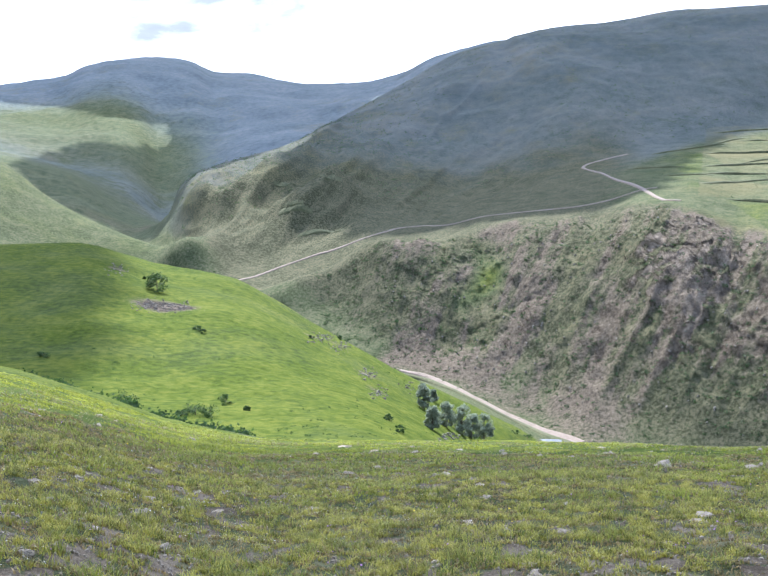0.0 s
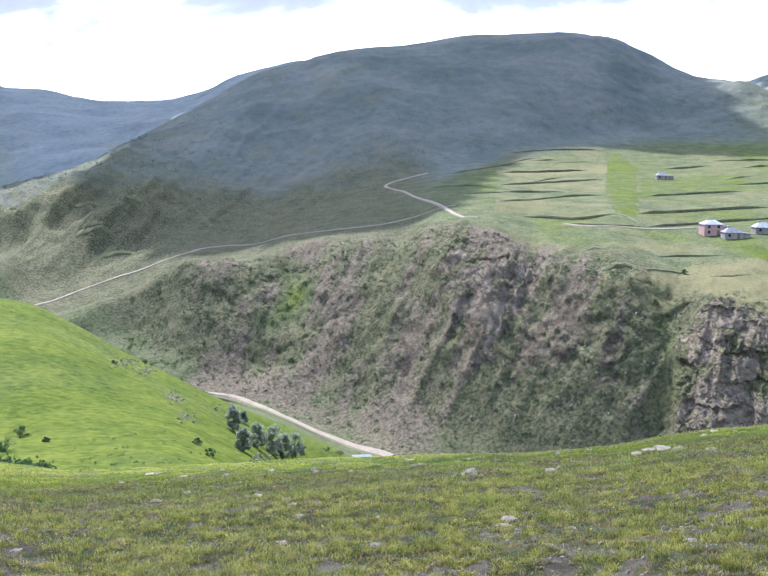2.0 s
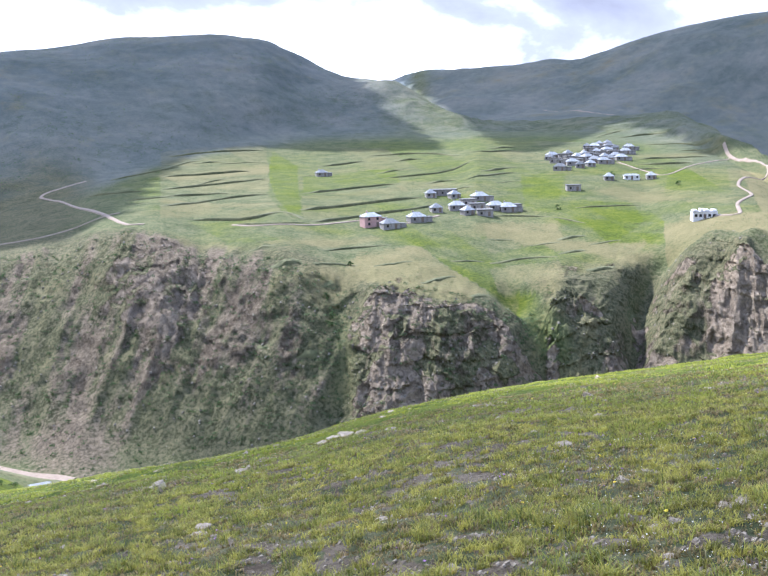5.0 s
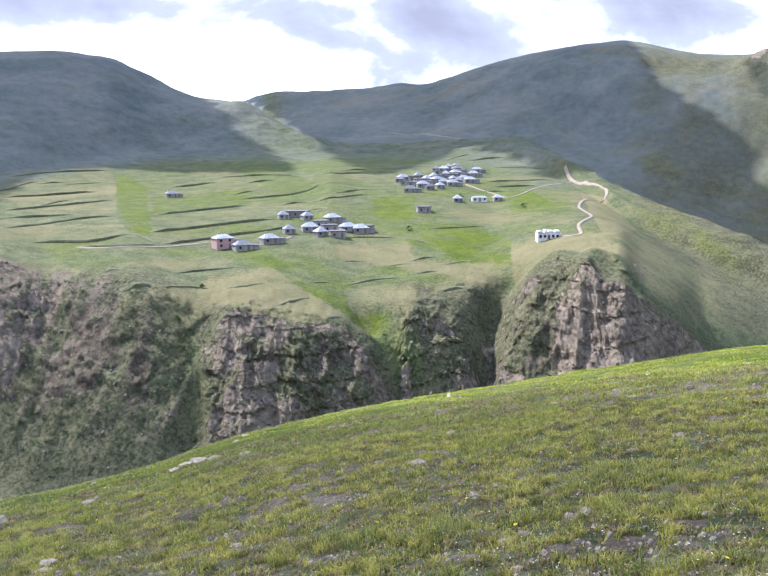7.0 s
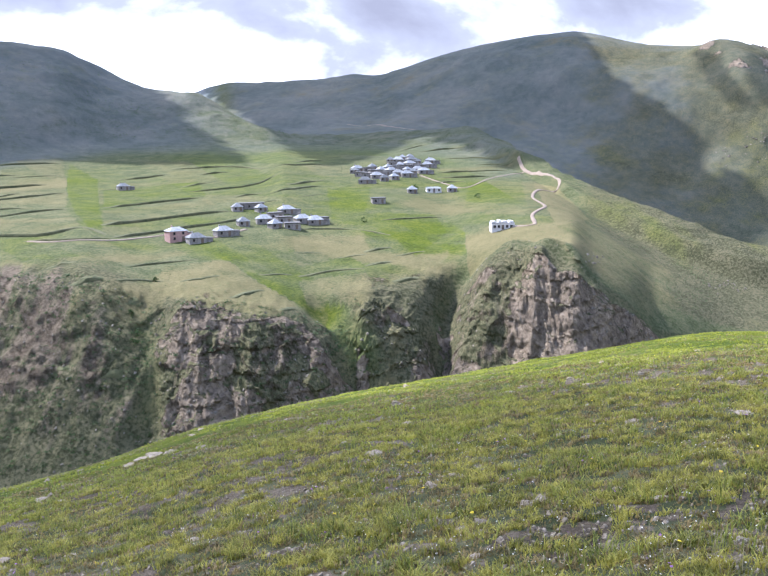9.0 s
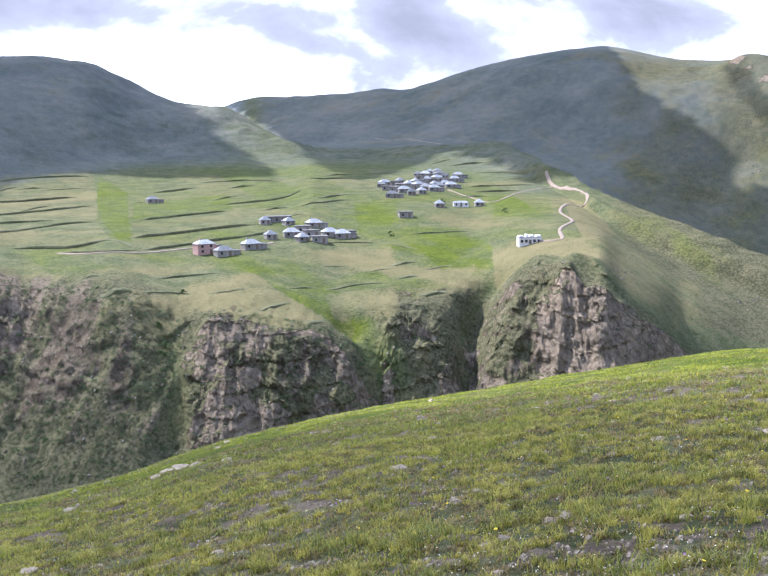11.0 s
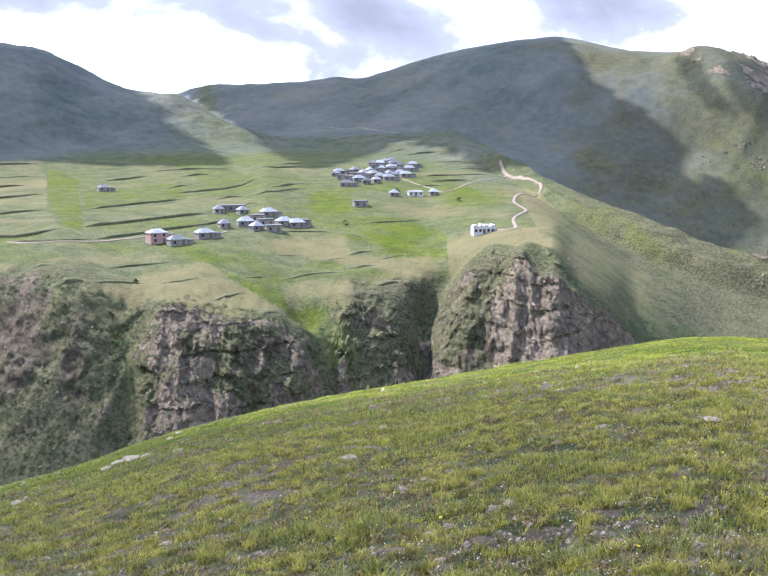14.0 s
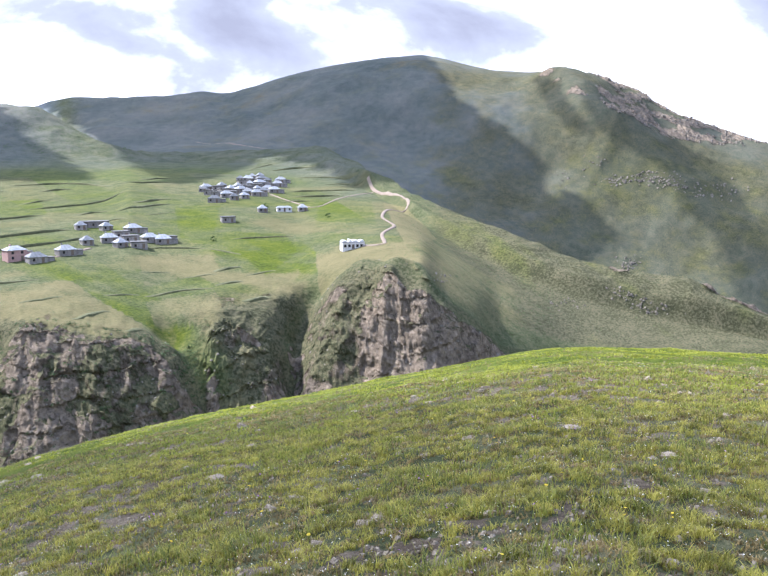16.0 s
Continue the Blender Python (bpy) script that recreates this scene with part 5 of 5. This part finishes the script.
for i, (b, a, tall, wide) in enumerate(((28.3, -7.6, 1.6, 2.0), (37.0, -14.6, 2.0, 3.4), (46.9, -3.35, 3.0, 3.6), (40.3, -4.6, 2.4, 3.0), (26.8, -9.4, 2.0, 3.0), (27.2, -10.6, 2.6, 3.4), (26.9, -11.0, 2.0, 3.2), (43.3, -2.75, 2.4, 3.2))):
    plant(tree(tall, wide, 370 + i, SCRUB, "dark green bush on the slope above the gorge", "bush", 12, 36, 0.2, "gorge bushes"), b, a, beyond=255)


def scatter_land(count, pick, seed, near=250.0):
    """Places on the slopes by bearing and share of the way between two lines of the land."""
    rnd = random.Random(seed)
    out = []
    while len(out) < count:
        b, s = rnd.uniform(*pick[:2]), rnd.uniform(*pick[2:4])
        j, i = int((b + 24.9) / 0.09), int(np.searchsorted(SEG, s))
        if pick[4](i, j, rnd):
            k = 1 + PUSH[i, j] / RR[i, j]
            out.append((Vector((XX[i, j] * k, YY[i, j] * k, ZZ[i, j])), rnd))
    return out


def tufts(name, places, size, leaf_mat, label, blades=16):
    verts, faces = [], []
    for p, rnd in places:
        s = size * rnd.uniform(0.5, 1.5)
        for _ in range(blades):
            c = p + Vector((rnd.gauss(0, .45) * s, rnd.gauss(0, .45) * s, abs(rnd.gauss(0, .35)) * s))
            u = Vector((rnd.gauss(0, 1), rnd.gauss(0, 1), rnd.gauss(0, 1))).normalized() * s * 0.2
            v = u.orthogonal().normalized() * s * 0.15
            k = len(verts)
            verts += [c - u, c - v, c + u, c + v]
            faces.append((k, k + 1, k + 2, k + 3))
    ob = new(name, mesh_of(name, verts, faces, leaf_mat))
    return tagged(ob, label, "scrub", kind="stuff")


tufts("slope_scrub", scatter_land(2600, (-4, 40, 3.08, 4.0, lambda i, j, r: r.random() < 0.25 + 0.75 * wall[i, j] * (1 - craggy[i, j])), 81), 0.85, SCRUB, "scattered low dark scrub on the gorge slopes", 22)
tufts("hill_scrub", scatter_land(320, (-24, 6, 1.05, 2.0, lambda i, j, r: SPREAD[i, j] > 0.12), 82), 0.26, SCRUB, "scattered weeds in the green hillside grass", 12)
tufts("gully_scrub", scatter_land(420, (-24, -8, 0.1, 1.06, lambda i, j, r: True), 83), 0.5, SCRUB, "dark weeds along the little gully", 16)
tufts("field_weeds", scatter_land(7500, (12, 60, 4.02, 5.0, lambda i, j, r: SPREAD[i, j] > -0.05), 84), 0.55, SCRUB, "scattered weeds and thistles in the terraced fields", 5)
tufts("spur_scrub", scatter_land(900, (50, 74, 4.1, 5.95, lambda i, j, r: SPREAD[i, j] > 0), 85), 0.45, SCRUB, "low scrub scattered over the grassy spur", 6)
tufts("mountain_scrub", scatter_land(4200, (-12, 36, 5.05, 5.97, lambda i, j, r: SPREAD[i, j] > -0.05), 86), 1.5, SCRUB, "dark scrub scattered over the big mountain", 5)
tufts("ridge_scrub", scatter_land(3000, (33, 74, 7.1, 7.97, lambda i, j, r: SPREAD[i, j] > 0.1), 87), 0.9, SCRUB, "dark scrub scattered over the bare mountain", 5)


def boulders(name, places, size, label):
    """Many broken rocks, each a rough wedge."""
    verts, faces = [], []
    for p, rnd in places:
        s = size * rnd.uniform(0.4, 1.5)
        k = len(verts)
        for x, y, z in ((-1, -.8, -.5), (1, -.9, -.5), (.9, .9, -.5), (-.9, 1, -.5), (-.6, -.6, .7), (.7, -.5, .9), (.5, .6, .8), (-.5, .5, .6)):
            verts.append(p + Vector((x + rnd.uniform(-.35, .35), y + rnd.uniform(-.35, .35), z + rnd.uniform(-.4, .4))) * s * 0.5)
        faces += [(k, k + 1, k + 5, k + 4), (k + 1, k + 2, k + 6, k + 5), (k + 2, k + 3, k + 7, k + 6), (k + 3, k, k + 4, k + 7), (k + 4, k + 5, k + 6, k + 7)]
    ob = new(name, mesh_of(name, verts, faces, CRAG))
    return tagged(ob, label, "rocks", kind="stuff")


boulders("crag_rocks", scatter_land(500, (11, 58, 3.1, 4.03, lambda i, j, r: r.random() < 0.01 + 0.9 * craggy[i, j] ** 2), 91), 0.6, "broken grey rocks lying on the crags")
boulders("slope_rocks", scatter_land(520, (0, 30, 3.1, 4.0, lambda i, j, r: r.random() < wall[i, j]), 92), 0.6, "loose grey rocks on the gorge slope")
boulders("mountain_rocks", scatter_land(420, (61, 73, 7.3, 7.97, lambda i, j, r: outcrop[i, j] > 0.3), 93), 2.6, "grey rock outcrops on the mountain shoulder")
boulders("shoulder_rocks", [(survey(b + r2.gauss(0, wd), a + r2.gauss(0, tall), 700.0), r2) for r2 in (random.Random(95),) for b, a, wd, tall, n in
                            ((63.4, -1.3, .5, .16, 60), (65.0, -1.2, .7, .22, 90), (66.4, -1.5, .5, .2, 50), (60.6, -1.2, .6, .3, 16), (62.2, -.3, .5, .2, 16), (64.1, -6.0, .35, .3, 50), (68.5, -1.8, .9, .3, 60)) for _ in range(n)],
         1.9, "rows of pale boulders below the mountain shoulder")
boulders("spur_rocks", [(survey(b + r2.gauss(0, .5), a + r2.gauss(0, .22), 300.0), r2) for r2 in (random.Random(96),) for b, a in ((63.6, -7.7), (64.8, -8.1), (65.8, -8.6), (60.7, -8.3), (53.4, -6.9)) for _ in range(24)], 0.8, "pale rocks scattered on the dry spur")
boulders("hill_rocks", [(survey(b + r2.gauss(0, wd), a + r2.gauss(0, .16) - (wd > .5) * .0, 95.0), r2) for r2 in (random.Random(94),) for b, a, wd, n in
                        ((-13.4, -10.7, .5, 50), (-11.9, -10.9, .35, 30), (-15.2, -8.6, .3, 18), (-3.6, -12.9, .5, 40), (-2.6, -13.4, .35, 30), (-1.0, -15.0, .3, 26), (-0.3, -16.0, .3, 26), (1.6, -15.7, .3, 16), (4.0, -18.5, .4, 20)) for _ in range(n * 2)],
         0.3, "pale broken rocks in patches on the green hill")

# ---------------------------------------------------------------- stones


def stone_mesh(seed, flat, points=2):
    bm = bmesh.new()
    bmesh.ops.create_icosphere(bm, subdivisions=points, radius=0.5)
    shift = Vector((seed * 7.3, seed * 3.1, 0))
    for v in bm.verts:
        n = noise.noise(v.co * 2.6 + shift) * 0.55 + noise.noise(v.co * 6 + shift) * 0.22 + noise.noise(v.co * 13 + shift) * 0.10
        v.co *= 1 + n
        v.co.z *= flat
        v.co.x *= 1.25
    me = bpy.data.meshes.new("stone")
    bm.to_mesh(me), bm.free()
    me.materials.append(ROCK)
    return me


STONES = [stone_mesh(i, f, 3) for i, f in enumerate((0.26, 0.36, 0.2, 0.62, 0.3, 0.42))]


def lay_stone(bearing, distance, size, kind, turn, label):
    ob = new("stone", STONES[kind])
    x, y = distance * math.sin(radians(bearing)), distance * math.cos(radians(bearing))
    ob.matrix_world = pose(x, y, height(bearing, distance) + size * 0.02, 0, 0, turn) @ Matrix.Diagonal((size, size, size, 1))
    return tagged(ob, label, "stone", "stones in the meadow")


def on_meadow(bearing, angle):
    p = survey(bearing, angle, 3.0)
    return math.hypot(p.x, p.y)


for b, a, size, kind, turn in ((-14.9, -22.1, 0.36, 1, 10), (16.5, -19.45, 0.62, 3, 40), (61.4, -15.2, 0.40, 0, 5), (49.2, -20.75, 0.27, 4, 20), (50.2, -20.5, 0.31, 1, 70), (45.2, -22.2, 0.2, 5, 30), (46.3, -22.4, 0.16, 3, 0), (40.4, -17.95, 0.5, 2, 15),
                               (-12.4, -22.1, 0.30, 2, 0), (18.6, -22.2, 0.34, 2, 20), (19.0, -21.8, 0.4, 0, 60), (17.6, -21.75, 0.22, 1, 0), (21.4, -19.0, 0.5, 0, 10), (27.0, -17.45, 0.7, 2, 0), (27.8, -17.3, 0.8, 0, 30), (28.6, -17.25, 0.6, 4, 10),
                               (26.3, -17.7, 0.6, 2, 50), (30.4, -17.1, 0.5, 0, 0), (55.4, -16.0, 0.36, 2, 0), (-7.3, -24.6, 0.2, 1, 0), (56.7, -20.1, 0.2, 5, 0), (64.8, -18.4, 0.26, 1, 25), (69.0, -18.2, 0.3, 4, 70), (-21.2, -23.6, 0.24, 3, 0)):
    lay_stone(b, on_meadow(b, a), size * 0.45, kind, turn, "grey weathered fieldstone half sunk in the meadow grass")
rnd = random.Random(5)
for i in range(230):
    b, d = rnd.uniform(-23, 72), 5.2 + 24 * rnd.random() ** 1.4
    lay_stone(b, d, rnd.uniform(0.04, 0.13) * (0.7 + d * 0.035), rnd.randrange(6), rnd.uniform(0, 180), "small pale fieldstone half sunk in the meadow grass")

# ---------------------------------------------------------------- grass and flowers


def meadow_places(count, r0, r1, seed, clump, power=1.0, only=-9.0, worn=(-0.2, 0.05), thick=(-0.22, 0.32)):
    """Random ground places, thicker where the sward is thick."""
    g = np.random.default_rng(seed)
    b = g.uniform(-25, 74, count * 4)
    r = np.sqrt(g.uniform(r0 ** (2 * power), r1 ** (2 * power), count * 4) ** (1 / power))
    x, y = r * np.sin(np.radians(b)), r * np.cos(np.radians(b))
    dense = fbm(x / clump, y / clump, x * 0, 3, seed=seed)
    keep = np.where((dense > only) & (dense > g.uniform(*thick, count * 4)) & (bare(x, y) < g.uniform(*worn, count * 4)))[0][:count]
    b, r, x, y = b[keep], r[keep], x[keep], y[keep]
    j = np.clip(((b + 24.9) / 0.09).astype(int), 0, NB - 1)
    lo, hi = np.zeros(len(r), int), np.full(len(r), 190)
    for _ in range(9):
        m = (lo + hi) // 2
        below = RR[m, j] <= r
        lo, hi = np.where(below, m, lo), np.where(below, hi, m)
    f = np.clip((r - RR[lo, j]) / np.maximum(RR[hi, j] - RR[lo, j], 1e-6), 0, 1)
    z = ZZ[lo, j] * (1 - f) + ZZ[hi, j] * f
    return np.stack([x, y, z], -1), r, g, dense[keep]


def blades(name, count, r0, r1, seed, tall, wide, mat, label, clump, power=1.0, worn=(-0.2, 0.05), thick=(-0.22, 0.32)):
    p, r, g, dense = meadow_places(count, r0, r1, seed, clump, power, worn=worn, thick=thick)
    n = len(p)
    a, lean = g.uniform(0, 2 * np.pi, n), g.uniform(0.4, 1.7, n)
    h = tall * g.uniform(0.45, 1.3, n) * (0.45 + 1.3 * smooth(dense, -0.25, 0.45))
    wd = wide * g.uniform(0.6, 1.3, n) * np.maximum(1, r / 11)
    side = np.stack([np.cos(a), np.sin(a), a * 0], -1) * wd[:, None]
    tip = np.stack([-np.sin(a) * lean * h, np.cos(a) * lean * h, h], -1)
    mid = np.stack([tip[:, 0] * 0.35, tip[:, 1] * 0.35, tip[:, 2] * 0.6], -1)
    low = p - np.array([0, 0, 0.02])
    v = np.stack([low - side, low + side, p + mid + side * 0.7, p + mid - side * 0.7, p + tip], 1).reshape(-1, 3)
    k = np.arange(n)[:, None] * 5
    tris = np.concatenate([k + [0, 1, 2], k + [0, 2, 3], k + [3, 2, 4]], 0)
    ob = new(name, quads(v, tris, mat, name))
    return tagged(ob, label, "grass", kind="stuff")


blades("meadow_grass", 250000, 4.4, 17, 11, 0.034, 0.0046, BLADE, "short green meadow grass with uneven tufts", 0.17, 0.65, worn=(-0.12, 0.02), thick=(-0.16, 0.36))
blades("meadow_grass", 130000, 12, 48, 12, 0.034, 0.0075, BROW_BLADE, "short green meadow grass on the far brow", 1.3, 0.6)
blades("meadow_turf", 250000, 4.4, 24, 14, 0.020, 0.0080, TURF, "cropped brownish turf between the grass tufts", 0.12, 0.6, worn=(-0.12, 0.04), thick=(-0.5, 0.25))
blades("meadow_tussocks", 50000, 4.4, 22, 15, 0.062, 0.0044, SEDGE, "dark green tussocks standing in the cropped turf", 0.33, 0.65, worn=(-0.1, 0.02), thick=(0.10, 0.42))
blades("dry_grass", 34000, 4.4, 34, 13, 0.05, 0.0034, STRAW, "thin dry grass stalks in the meadow", 0.8, 0.7)


def flowers(name, count, r0, r1, seed, size, tall, mat, label, clump, only=-9.0):
    p, r, g, dense = meadow_places(count, r0, r1, seed, clump, 0.7, only)
    n, m = len(p), 6
    s = size * g.uniform(0.6, 1.4, n)
    h = tall * g.uniform(0.5, 1.3, n)
    tilt, face = g.uniform(0.1, 0.7, n), g.uniform(0, 2 * np.pi, n)
    ring_v = []
    for i in range(m):
        t = 2 * np.pi * i / m
        u, w2 = np.cos(t) * s, np.sin(t) * s
        ring_v.append(p + np.stack([u * np.cos(face) - w2 * np.sin(face), u * np.sin(face) + w2 * np.cos(face), h + u * tilt], -1))
    centre = p + np.stack([h * 0, h * 0, h + s * 0.35], -1)
    v = np.stack(ring_v + [centre], 1).reshape(-1, 3)
    k = np.arange(n)[:, None] * (m + 1)
    tris = np.concatenate([k + [i, (i + 1) % m, m] for i in range(m)], 0)
    ob = new(name, quads(v, tris, mat, name))
    return tagged(ob, label, "wildflowers", kind="stuff")


flowers("white_flowers", 12000, 5, 30, 21, 0.0046, 0.036, WHITE, "tiny white wildflowers scattered through the grass", 1.6, 0.05)
flowers("yellow_flowers", 260, 5, 30, 22, 0.012, 0.08, YELLOW, "small yellow wildflowers dotted in the grass", 2.2)
flowers("purple_flowers", 1300, 5, 22, 23, 0.009, 0.045, PURPLE, "low purple flower cushions in the meadow", 0.5, 0.33)


def pebbles(count):
    """Small stones, most of them where the turf is worn."""
    g = np.random.default_rng(31)
    b, r = g.uniform(-25, 74, count * 6), 4.6 + 18 * g.random(count * 6) ** 1.4
    x, y = r * np.sin(np.radians(b)), r * np.cos(np.radians(b))
    keep = np.where(bare(x, y) > g.uniform(-0.35, 0.25, count * 6))[0][:count]
    places = []
    rnd = random.Random(32)
    for k in keep:
        places.append((Vector((x[k], y[k], height(float(b[k]), float(r[k])) + 0.004)), rnd))
    return places


gravel_bits = boulders("pebbles", pebbles(3600), 0.030, "small pale stones lying in the worn turf")
gravel_bits.data.materials[0] = ROCK
